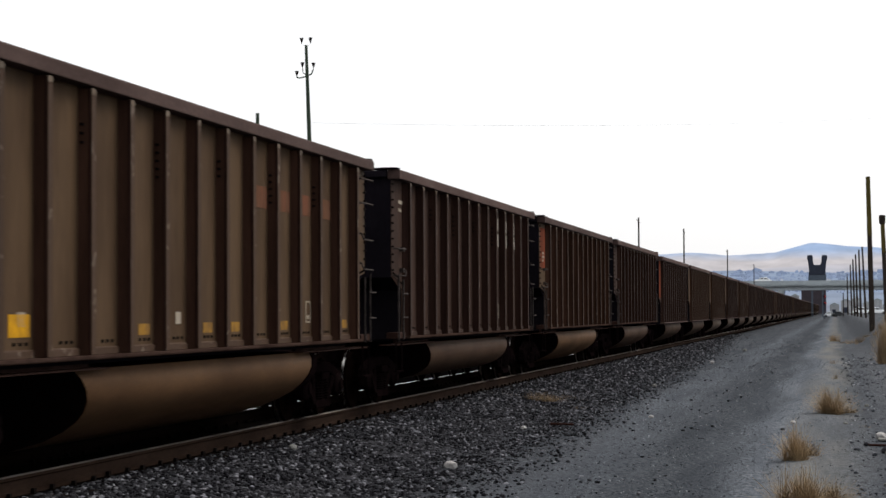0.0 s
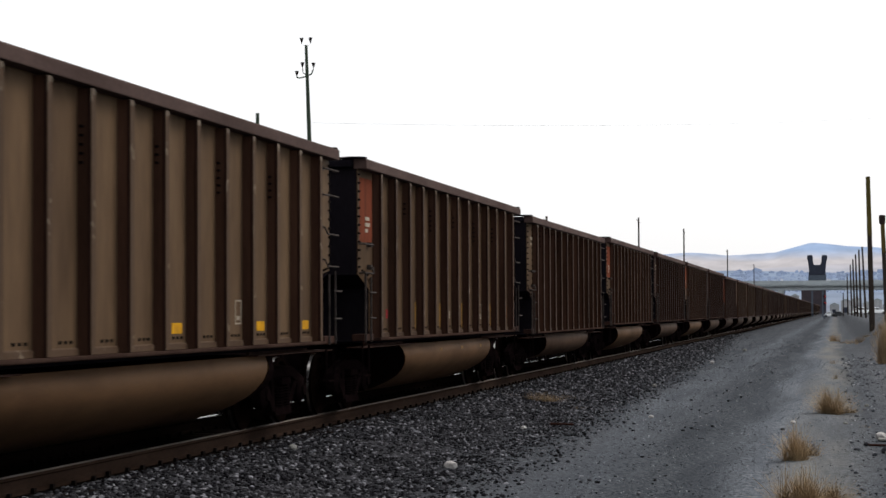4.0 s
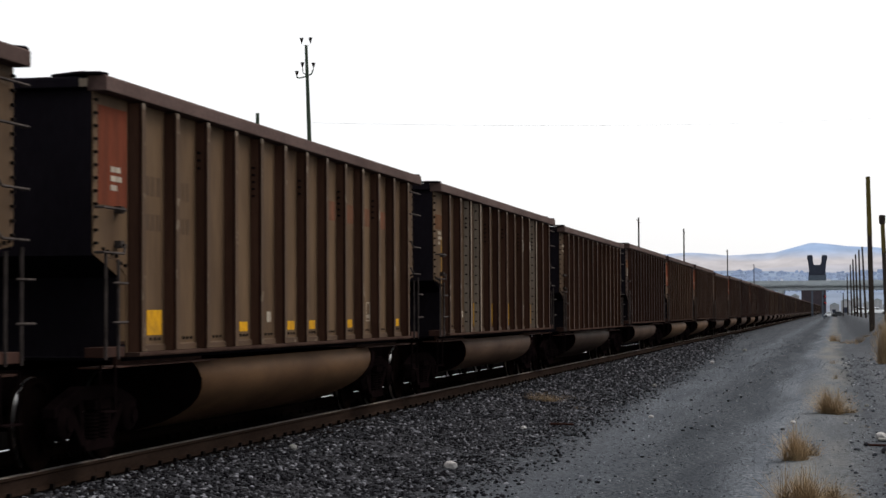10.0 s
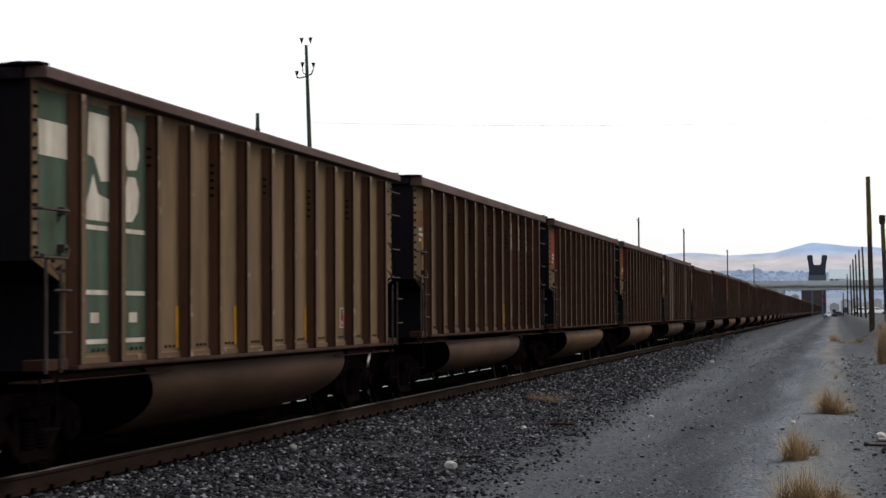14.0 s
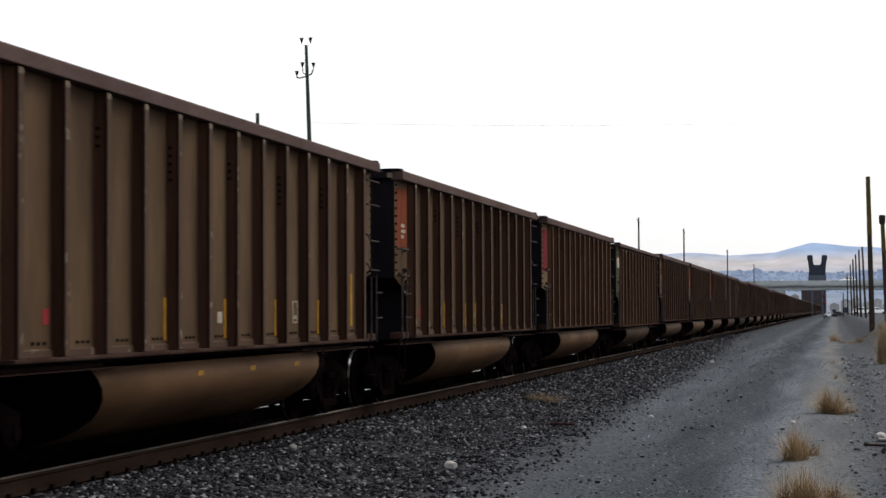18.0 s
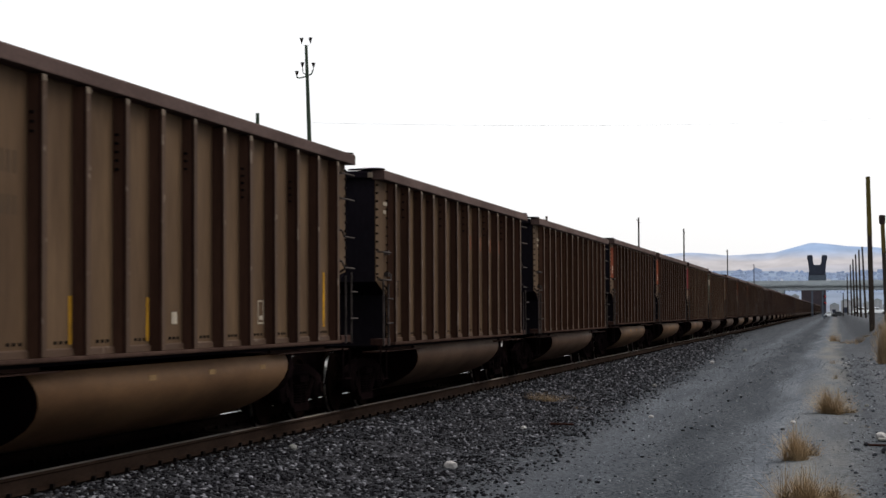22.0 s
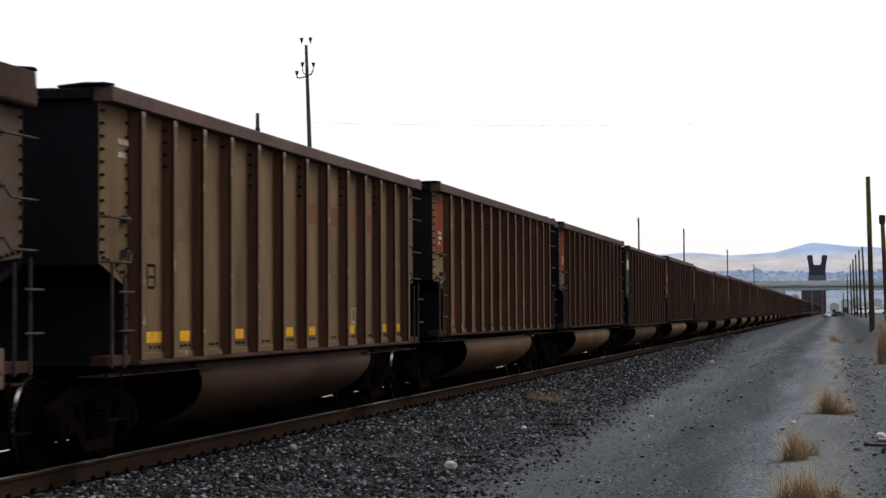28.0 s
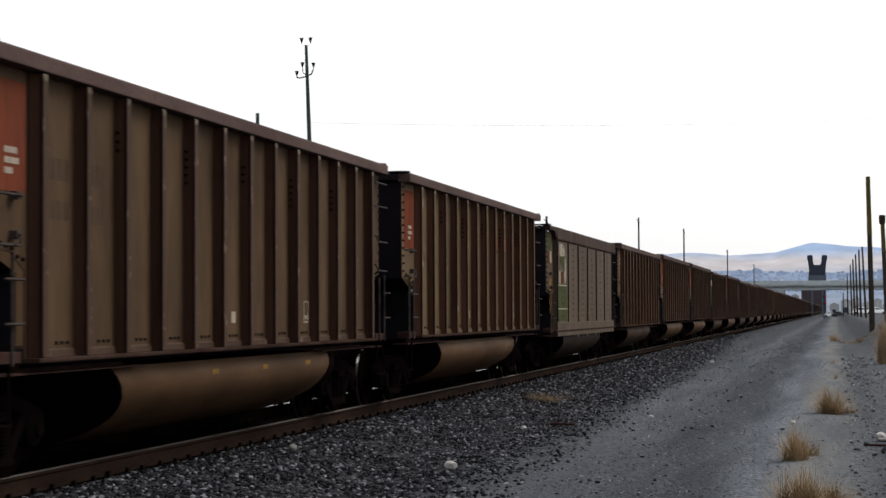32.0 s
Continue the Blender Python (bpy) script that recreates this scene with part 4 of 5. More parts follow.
def far_car(n, body, tub, end):
    """A coal car that stays far down the line."""
    car = thing("coal_car", "distant sooty brown ribbed coal car", "coal car", pose(TRACK_X, place_y(n), 0), "coal cars of the train")
    CARS.append((n, car))

    def shell():
        s = Shape()
        for k in (1, -1):
            src = side_sheet()
            s.add([(x * k, y, z) for x, y, z in src.v], src.f)
        return s

    def ribs(one):
        s = Shape()
        for k in (1, -1):
            for yy in RIBS:
                r = one()
                s.add([(x * k, y + yy, z) for x, y, z in r.v], r.f)
        return s

    def ends():
        s = Shape()
        for k in (1, -1):
            e = end_sheet()
            s.add([(x, y * k, z) for x, y, z in e.v], e.f)
        return s

    def rim():
        s = Shape()
        for k in (1, -1):
            for src in (side_chord(), side_sill()):
                s.add([(x * k, y, z) for x, y, z in src.v], src.f)
            e = end_chord()
            s.add([(x, y * k, z) for x, y, z in e.v], e.f)
        return s

    def trucks():
        s = bolster_shape()
        for k in (1, -1):
            src = frame_cast()
            s.add([(x * k, y, z) for x, y, z in src.v], src.f)
            s.box(k * 0.92, k * 1.1, -0.25, 0.25, 0.28, 0.55)
        for yy in (-0.889, 0.889):
            for k in (0.74, -0.74):
                s.lathe([(k - 0.06, 0.457), (k + 0.06, 0.457)], 16, "x", (0, yy, 0.457))
        return s
    part("body", cached("far_shell", body, shell), car)
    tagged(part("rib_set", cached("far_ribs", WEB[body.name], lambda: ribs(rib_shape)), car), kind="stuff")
    tagged(part("flange_set", cached("far_flanges", FLANGE[body.name], lambda: ribs(flange_shape)), car), kind="stuff")
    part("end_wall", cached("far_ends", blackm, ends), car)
    part("end_panel", cached("far_panel", end, lambda: plate(-HALF + 0.02, -6.45, 2.08, 3.54)), car, "paler end panel")
    part("rim", cached("far_rim", chordm, rim), car)
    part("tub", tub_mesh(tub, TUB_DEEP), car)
    part("floor", cached("car_floor", blackm, floor_shape), car)
    part("centre_sill", cached("centre_sill", castm, centre_sill), car)
    for y in (6.17, -6.17):
        part("truck", cached("far_truck", castm, trucks), car, at=pose(0, y, 0))
    return car


def make_train():
    T = "weathered tan ribbed coal car"
    B = "sooty brown ribbed coal car"
    D = "dark brown sooty ribbed coal car"
    spec = {
        -3: (dusk, tubgrey, D + " with black ends"), -2: (brown, tubm, B + " with a faded red end panel"), -1: (dusk, tubgrey, D + " with white block lettering"),
        0: (brown, tubm, T + " and yellow markers"), 1: (brown, tubgrey, B + " with red blocks and yellow markers"), 2: (brown, tubm, B + " with a red end panel"),
        3: (midtan, tubm, T + " and a red end panel"), 4: (dusk, tubgrey, D + " with white block lettering"), 5: (brown, tubdark, T + " and a row of yellow squares"),
        6: (brown, tubgrey, B + " with pale ribs and white lettering"), 7: (midtan, tubm, T + ", red end panel and yellow squares"), 8: (midtan, tubm, T + " with a red end panel"),
        9: (midtan, tubgrey, B + " with orange end and white lettering"), 10: (tan, tubgrey, B + " with green panels and white emblem"), 11: (tan, tubm, T + " with a crimson end panel"),
        12: (brown, tubm, B + " with red end and yellow strips"), 13: (brown, tubm, T + " with red end and yellow strips"), 14: (midtan, tubgrey, T + " with faded red blocks"),
        15: (brown, tubgrey, B + " with small white writing"), 16: (brown, tubm, T + " with a faded red end panel"), 17: (brown, tubgrey, B + " with green panels and white emblem"),
        18: (midtan, tubm, T + ", red end panel and yellow strips"), 19: (tan, tubm, T + " with a red end panel"), 20: (tan, tubgrey, T + ", faded red blocks and yellow squares"),
        21: (smoothm, tubdark, "smooth-sided brown coal car with bolted panels and a green patch"), 22: (tan, tubm, T + ", faded red blocks and red end"), 23: (brown, tubm, T + " and a red end panel"),
        24: (tan, tubgrey, T + " with small white writing"), 25: (brown, tubgrey, B + " with small white writing"),
    }
    cars = {}
    for n, (body, tub, label) in spec.items():
        pat = {6: (2, 3, 10)}.get(n, ())
        c = near_car(n, body, tub, label, n == 21, pat)
        cars[n] = c
        if n != 21:
            rivet_rows(c, n in LOW and n not in (10, 17))
        if n in (1, 5, 14, 15, 20):
            tagged(part("riveted_seam", cached("rib_bolts", boltm, rib_bolts), c), kind="stuff")
            shield_mark(c)
        if n in (2, 5, 7, 8, 12, 14, 16, 18, 20, 22, 23):
            faded_number(c, body)
    for n in (-2, 0, 2, 3, 7, 8, 12, 13, 16, 18, 19, 22, 23):
        end_panel(cars[n], redm)
        end_text(cars[n])
    for n, where in ((9, (10, 11)), (6, (2, 3, 10))):
        for k in where:
            tagged(part("riveted_seam", cached(f"long_rivets{k}", boltm, lambda: rivets(RIBS[k], 13, 3.42, 0.18)), cars[n]), kind="stuff")
    end_panel(cars[11], crimson, 2.42, 3.45, "crimson painted end panel")
    for n in (4, 6, 9):
        end_panel(cars[n], orangem, 2.92, 3.18, "rusty orange painted band")
        end_text(cars[n])
    for n in (-1, 1, 5, 14, 15, 20, 24, 25):
        end_text(cars[n], ((3.205, 0.39), (3.075, 0.20)))
    for n in (-1, 4, 6, 9):
        white_letters(cars[n], 8)
    for n in (0, 7, 22):
        red_letters(cars[n], 7, material=None if n == 22 else ghostfaint)
    for n in (1, 5, 14, 15, 20):
        red_letters(cars[n], 6, material=ghostfaint)
    yellow_squares(cars[0], (0,), 1.24, 0.20)
    yellow_squares(cars[0], (3, 5, 6, 8, 11), m=yellowfade)
    yellow_squares(cars[1], (0,), 1.22, 0.24)
    yellow_squares(cars[1], (1, 3, 5, 6, 8, 10))
    yellow_squares(cars[1], (11,), 1.50, 0.13)
    yellow_squares(cars[3], (6, 9, 11))
    yellow_squares(cars[5], (0, 1, 3, 5, 6, 8, 10, 11))
    yellow_squares(cars[7], (0,), 1.22, 0.26)
    yellow_squares(cars[7], (3, 5, 6, 8, 11))
    yellow_squares(cars[14], (0, 1, 3, 5, 6, 8, 9, 10), 1.225, 0.14, yellowfade)
    yellow_squares(cars[20], (0, 1, 3, 5, 6, 8, 10, 11))
    yellow_squares(cars[22], (3, 5, 6), m=orangefade)
    for n, w in ((6, (2, 4, 6, 9)), (9, (7,)), (10, (2, 4, 7)), (11, (3, 7, 11)), (12, (2, 4, 5, 8)), (13, (3, 5, 7, 9)), (18, (3, 5, 7, 9)), (16, (2, 4))):
        yellow_bars(cars[n], w)
    yellow_bars(cars[2], (2, 4, 6, 9), m=yellowfade)
    for n in (6, 9):
        decal(cars[n], "yellow_marker", yellowfade, -6.52, -6.45, 1.95, 2.80, "tall yellow reflective strip")
    for n in (12, 13, 16, 18):
        y0, y1 = rib_gap(cars[n], 11)
        decal(cars[n], "yellow_marker", yellowbar, y0 + 0.28, y0 + 0.38, 1.25, 2.0, "tall yellow reflective strip")
    for n in (2, 22):
        y0, y1 = rib_gap(cars[n], 11)
        decal(cars[n], "orange_marker", orangem, y0 + 0.30, y0 + 0.56, 1.30, 1.58, "faded orange painted square")
    for n, k in ((0, 9), (7, 9), (22, 9), (10, 9), (3, 8), (2, 8), (8, 8), (12, 8), (13, 8), (16, 8), (18, 8), (19, 8), (23, 8), (4, 8), (6, 8), (9, 8), (-1, 8), (11, 9), (14, 8), (20, 8)):
        info_box(cars[n], k)
    for n, k in ((0, 4), (0, 0), (7, 4), (22, 4), (2, 5), (8, 5), (12, 5), (13, 5), (16, 5), (18, 5), (23, 5), (4, 1), (6, 1)):
        white_tag(cars[n], k)
    for n, k in ((2, 0), (8, 0), (12, 0), (13, 0), (16, 0), (4, 0), (4, 11), (8, 11), (10, 9), (14, 11), (22, 11), (19, 0)):
        red_spot(cars[n], k)
    for n in (10, 17):
        green_panels(cars[n])
    for n in (7, 12, 13, 15, 16, 18, 23):
        part("corner_tag", cached("corner_tag", bare, lambda: Shape().box(1.36, 1.44, -7.29, -7.282, 3.605, 3.685)), cars[n], "small pale corner tag", at=pose(0, -LONGER if cars[n].name in LONG_CARS else 0.0, 0))
    # chalked scrawl on one side
    y0, y1 = rib_gap(cars[17], 10)
    loop = [(SHEET + 0.004, y0 + 0.20 + 0.16 * math.cos(i * 0.62 + 1.2), 1.86 + 0.12 * math.sin(i * 0.62 + 1.2)) for i in range(9)]
    tail = [(SHEET + 0.004, y0 + 0.22 + 0.05 * i, 1.98 - 0.09 * i - 0.01 * i * i) for i in range(6)]
    part("chalk_scrawl", Shape().tube(loop, 0.013, 4).tube(tail, 0.012, 4).mesh("chalk_scrawl", whitem), cars[17], "white chalk scrawl")
    info_box(cars[17], 9, 1.22)
    # patches of the smooth-sided car
    c = cars[21]
    decal(c, "painted_panel", olivem, -5.84, -4.10, 1.29, 2.17, "faded green painted patch", 1.551)
    for label, m, o in (("worn white emblem", fadedwhite, [(-5.47, 2.98), (-5.47, 3.26), (-4.84, 3.25), (-4.62, 3.18), (-4.45, 3.02), (-4.30, 2.76), (-4.25, 2.40), (-4.40, 2.24), (-4.60, 2.28), (-4.62, 2.56), (-4.98, 2.56)]),
                        ("worn white emblem", fadedwhite, [(-5.56, 2.54), (-5.57, 2.28), (-5.42, 2.21), (-5.30, 2.27), (-5.31, 2.56)]),
                        ("rusty orange emblem", orangem, [(-5.28, 2.52), (-5.28, 2.24), (-4.64, 2.25), (-4.64, 2.53)])):
        part("painted_emblem", Shape().prism(o, 1.551, 1.555, "x").mesh("painted_emblem", m), c, label)
    part("painted_emblem", Shape().prism([(-5.40, 2.95), (-4.98, 2.92), (-4.50, 2.98), (-4.53, 2.55), (-4.90, 2.56), (-5.38, 2.80)], 1.5555, 1.559, "x").mesh("emblem_wedge", olivem), c, "faded green wedge")
    decal(c, "painted_stripe", whitem, -5.80, -4.12, 2.185, 2.205, "thin white line", 1.552)
    end_panel(c, olivem, 3.05, 3.49, "faded green painted end")
    decal(c, "painted_stripe", whitem, -5.84, -4.13, 1.585, 1.605, "thin white line", 1.5555)
    decal(c, "painted_band", orangem, -HALF + 0.14, -6.55, 2.72, 3.02, "rusty orange painted band", SHEET + 0.0045)
    decal(c, "painted_band", whitem, -6.54, -6.30, 2.74, 3.02, "pale painted band", SHEET + 0.0045)
    decal(c, "yellow_marker", yellowm, -6.62, -6.50, 1.5, 2.35, "tall yellow reflective strip", SHEET + 0.009)
    for y in (-3.76, -1.72, 0.32):
        decal(c, "yellow_marker", yellowm, y, y + 0.10, 1.28, 1.72, "tall yellow reflective strip", 1.551)
    decal(c, "yellow_marker", yellowm, 4.40, 4.47, 1.42, 1.66, "worn yellow reflective strip", 1.551)
    for i in range(6):
        r = Shape()
        for j in range(12):
            r.box(1.55, 1.556, -4.98 + 2.04 * i, -4.80 + 2.04 * i, 1.40 + 0.16 * j, 1.425 + 0.16 * j)
        tagged(part("riveted_seam", r.mesh("panel_seam", boltm), c), kind="stuff")
    for n2, m in ((21, whitem), (8, yellowfade), (12, fadedtan), (13, yellowfade), (16, fadedtan), (18, fadedtan), (23, yellowfade), (2, fadedtan)):
        for y in (-1.1, 0.9, 2.9):
            decal(cars[n2], "tub_plate", m, y, y + 0.22, 0.79, 0.89, "small plate on the tub", 1.425, 0.022)
    for n, c in cars.items():
        if n not in LOW and n != 21:
            for ob in c.children:
                if not ob.name.startswith(("truck", "coupler", "tub", "centre_sill")):
                    ob.location.z += 0.085
    for ob in cars[21].children:
        if ob.name.startswith(("corner_cap", "end_chord")):
            ob.location.z -= 0.075
        if ob.name.startswith("end_wall"):
            ob.location.z -= 0.08
    rg = random.Random(5)
    for n in range(-50, -3):
        far_car(n, rg.choice((dusk, dusk, dusk, brown)), rg.choice((tubpale, tubgrey, tubpale)), rg.choice((tan, midtan, redm, bare)))


# ------------------------------------------------------------------ poles and wires
def wood_pole(name, label, x, y, z0, z1, r0, r1, material, lean=(0, 0), group="utility poles"):
    p = thing(name, label, "pole", pose(x, y, z0), group)
    s = Shape().tube([(lean[0] * t, lean[1] * t, (z1 - z0) * t) for t in (0, 0.3, 0.65, 1.0)], r0, 10, r1)
    part("shaft", s.mesh("shaft", material, 0, True), p)
    return p


def insulator(parent, x, y, z, s=1.0):
    me = cached(f"insulator{s}", insm, lambda: Shape().lathe([(0, 0.02 * s), (0.06 * s, 0.025 * s), (0.12 * s, 0.05 * s), (0.20 * s, 0.075 * s), (0.27 * s, 0.10 * s), (0.29 * s, 0.10 * s)], 10, "z"))
    return part("insulator", me, parent, "dark porcelain insulator", at=pose(x, y, z))


def make_poles():
    p = wood_pole("utility_pole", "tall green-treated wooden utility pole with five dark insulators", -20.0, 75, -0.5, 12.10, 0.15, 0.058, polegreen, (-0.42, 0))
    part("pole_arm", Shape().tube([(-0.80, 0, 11.34), (-0.70, 0, 11.30), (-0.40, 0, 11.36)], 0.028, 6).mesh("pole_arm", polegreen), p)
    part("pole_arm", Shape().tube([(-0.39, 0, 11.36), (-0.20, 0, 11.46), (-0.12, 0, 11.64)], 0.028, 6).mesh("pole_arm", polegreen), p)
    part("pole_bracket", Shape().tube([(-0.40, 0, 11.42), (-0.54, 0, 11.50), (-0.57, 0, 11.68)], 0.02, 5).mesh("pole_bracket", polegreen), p)
    for x, z in ((-0.80, 11.35), (-0.57, 11.69), (-0.12, 11.66), (-0.60, 12.66), (-0.24, 12.66)):
        insulator(p, x, 0, z, 0.8)
    part("pole_bracket", Shape().tube([(-0.42, 0, 12.5), (-0.60, 0, 12.67)], 0.006, 4).tube([(-0.42, 0, 12.5), (-0.24, 0, 12.67)], 0.006, 4).mesh("pole_bracket", wirem), p)
    q = wood_pole("utility_pole", "short wooden pole top behind the train", -22.42, 75, -0.5, 9.45, 0.13, 0.07, polegreen)
    part("pole_cap", Shape().lathe([(9.2, 0.09), (9.28, 0.11), (9.36, 0.09)], 8, "z").mesh("pole_cap", insm), q)
    for x, y, z in ((-20.04, 205, 11.29), (-17.61, 235, 11.3), (-17.02, 320, 11.37), (-16.82, 420, 11.28), (-21.75, 150, 8.86)):
        t = wood_pole("utility_pole", "slim grey wooden utility pole far along the line", x, y, -0.5, z, 0.12, 0.08, polem)
        part("pole_arm", Shape().tube([(-0.22, 0, z + 0.3), (0.16, 0, z - 0.1)], 0.025, 5).mesh("pole_arm", polem), t)
    row = [(2.03, 119, 0.55, 9.42, 0.17, -0.16), (3.55, 145, 0.45, 8.31, 0.19, -0.28), (3.25, 241, 0.05, 9.1, 0.14, -0.35), (2.85, 256, 0.0, 9.2, 0.14, -0.2), (2.65, 280, 0.0, 9.3, 0.14, -0.2),
           (2.5, 311, 0.0, 9.4, 0.15, -0.2), (2.35, 353, 0.0, 9.5, 0.15, -0.2), (2.0, 420, 0.0, 9.0, 0.15, -0.1), (1.2, 470, 0.0, 5.6, 0.15, 0.0)]
    for i, (x, y, z0, z1, r, lean) in enumerate(row):
        x += 0.0012 * y if i > 1 else 0.08
        z0 = ground_z(x, y) - 0.1
        t = wood_pole("timber_post", "tall bare dark timber post beside the road", x, y, z0, z1, r, r * 0.72, polem, (lean, 0), "timber posts beside the road")
        if i < 2:
            zt = z1 - z0
            m = Shape().tube([(lean * s2, 0, zt * s2) for s2 in ((0.62, 0.75, 0.995) if i == 0 else (0.66, 0.8, 0.94))], r * 0.88, 10, r * 0.78)
            part("lichen_band", m.mesh("lichen_band", yellowwoodm, 0, True), t, "yellowish band on the upper part")
        if i == 1:
            part("post_cap", Shape().lathe([(zt - 0.62, 0.17), (zt - 0.55, 0.22), (zt - 0.06, 0.24), (zt + 0.04, 0.2)], 10, "z", (lean, 0, 0)).mesh("post_cap", polem), t, "dark wrapped top")
    w = thing("overhead_wire", "thin pale overhead wire across the sky", "wire")
    ends = [Vector(q) for q in WIRE_ENDS]
    s = Shape().tube([ends[0].lerp(ends[1], t) - Vector((0, 0, 2.6 * t * (1 - t))) for t in [i / 20 for i in range(21)]], 0.0045, 4)
    part("wire", s.mesh("wire", wirem), w)


WIRE_ENDS = ((-20.25, 75.0, 9.02), (16.0, 150.0, 16.6))


# ------------------------------------------------------------------ overpass and traffic
BRIDGE_Y = 520.0
ROAD_Z = 8.72


def make_overpass():
    o = thing("overpass", "grey concrete road overpass on square piers", "overpass", pose(0, BRIDGE_Y, 0))
    part("deck", Shape().box(-140, 160, 0, 13, 7.75, 8.45).mesh("deck", concrete), o)
    for y in (0.0, 12.7):
        part("barrier", Shape().prism([(y, 8.452), (y + 0.35, 8.452), (y + 0.28, 9.25), (y + 0.07, 9.25)], -140, 160, "x").mesh("barrier", concrete), o, "pale concrete barrier")
        part("edge_beam", Shape().box(-140, 160, y - 0.15 if y == 0 else y - 0.05, y + 0.2, 8.0, 8.40).mesh("edge_beam", concrete), o)
    for y in (0.6, 3.6, 6.6, 9.6, 12.0):
        part("girder", Shape().prism([(y, 6.8), (y + 0.55, 6.8), (y + 0.55, 6.95), (y + 0.38, 7.05), (y + 0.38, 7.4), (y + 0.7, 7.748), (y - 0.15, 7.748), (y + 0.17, 7.4), (y + 0.17, 7.05), (y, 6.95)], -140, 160, "x").mesh("girder", concrete), o)
    part("carriageway", Shape().box(-140, 160, 0.4, 12.6, 8.452, ROAD_Z).mesh("carriageway", darkconc), o, "dark road surface")
    for x in (-14.0, 16.5, 45, -45, -75, 75):
        part("pier_cap", Shape().box(x - 0.8, x + 0.8, 0.3, 12.7, 6.0, 6.798).mesh("pier_cap", concrete, 0.05), o)
        for y in (2.0, 10.2):
            part("pier", Shape().box(x - 0.6, x + 0.6, y, y + 1.1, -0.7, 5.999).mesh("pier", concrete, 0.05), o)
    for x0, x1 in ((-680, -140.1), (160.1, 680)):
        part("approach", Shape().prism([(-14, -0.7), (27, -0.7), (13.2, ROAD_Z), (-0.2, ROAD_Z)], x0, x1, "x").mesh("approach", darkconc), o, "long dark approach bank")
    for x in (-138, 140):
        part("abutment", Shape().box(x, x + 18, -0.5, 13.5, -0.7, 6.79).mesh("abutment", darkconc), o)
    w = thing("silo_block", "dark hazy concrete block building beyond the overpass", "building", pose(-13.0, 950, 0))
    part("wall_block", Shape().box(-2.9, 8.6, 0, 9, -0.6, 14.0).mesh("wall_block", mat("soot_stained_concrete", (0.062, 0.052, 0.060), 0.85, 0.0, (0.045, 0.038, 0.044), 0.4, 0.7), 0.1), w)
    part("roof", Shape().box(-3.1, 8.8, -0.2, 9.2, 14.002, 14.4).mesh("roof", darkconc, 0.05), w)
    # a two-horned dark structure just behind the bridge
    t = thing("sign_tower", "dark slate tower with two horned corners behind the overpass", "tower", pose(-4.95, BRIDGE_Y + 40, 0))
    part("tower_body", Shape().prism([(-2.35, 11.4), (2.35, 11.4), (2.25, 12.6), (2.4, 14.2), (-2.4, 14.2), (-2.25, 12.6)], 0, 3, "y").mesh("tower_body", towerm, 0.05), t)
    for k in (1, -1):
        part("tower_horn", Shape().prism([(k * 0.85, 14.202), (k * 2.4, 14.202), (k * 2.55, 15.3), (k * 2.78, 15.9), (k * 2.75, 16.75), (k * 2.6, 16.95), (k * 1.35, 16.95), (k * 1.22, 16.6), (k * 1.18, 15.2)], 0, 3, "y").mesh("tower_horn", towerm, 0.08), t)
    part("tower_base", Shape().box(-2.45, 2.45, 0.1, 2.9, 8.6, 11.398).mesh("tower_base", mat("slate_grey_base", (0.09, 0.11, 0.14), 0.8), 0.05), t)
    for k in (1.45, -1.45):
        part("tower_leg", Shape().box(k - 0.25, k + 0.25, 1.2, 1.8, -0.6, 8.598).mesh("tower_leg", mat("slate_grey_base", (0.09, 0.11, 0.14), 0.8)), t)
    # railway signal
    s = thing("railway_signal", "railway signal mast showing two red lights", "signal", pose(-2.5, 470, 0))
    part("mast", Shape().tube([(0, 0, -0.6), (0, 0, 5.6)], 0.12, 8).mesh("mast", towerm), s)
    for z in (4.7, 3.2):
        part("signal_head", Shape().lathe([(-0.12, 0.42), (0.12, 0.42)], 14, "y", (0, 0, z)).mesh("signal_head", blackm), s)
        part("signal_lamp", Shape().lathe([(-0.30, 0.07), (-0.122, 0.10)], 12, "y", (0.1, 0, z)).mesh("signal_lamp", glow("red_signal_light", (1.0, 0.03, 0.03), 2.5)), s, "lit red lamp")
    part("ladder", Shape().box(-0.35, -0.30, 0.1, 0.14, -0.6, 5.2).box(-0.12, -0.07, 0.1, 0.14, -0.6, 5.2).mesh("ladder", towerm), s)


def car_body(paint, dark, length=4.6, tall=1.42):
    """Side outline of a saloon, drawn across the width."""
    h = length / 2
    low = [(-h, 0.45), (-h + 0.08, 0.80), (-h + 0.9, 0.92), (h - 1.25, 0.95), (h - 0.15, 0.78), (h, 0.55), (h - 0.05, 0.30), (-h + 0.05, 0.30)]
    cab = [(-h + 0.45, 0.921), (-h + 1.15, tall), (h - 2.0, tall), (h - 1.2, 0.951), (0.2, 0.941)]
    return low, cab


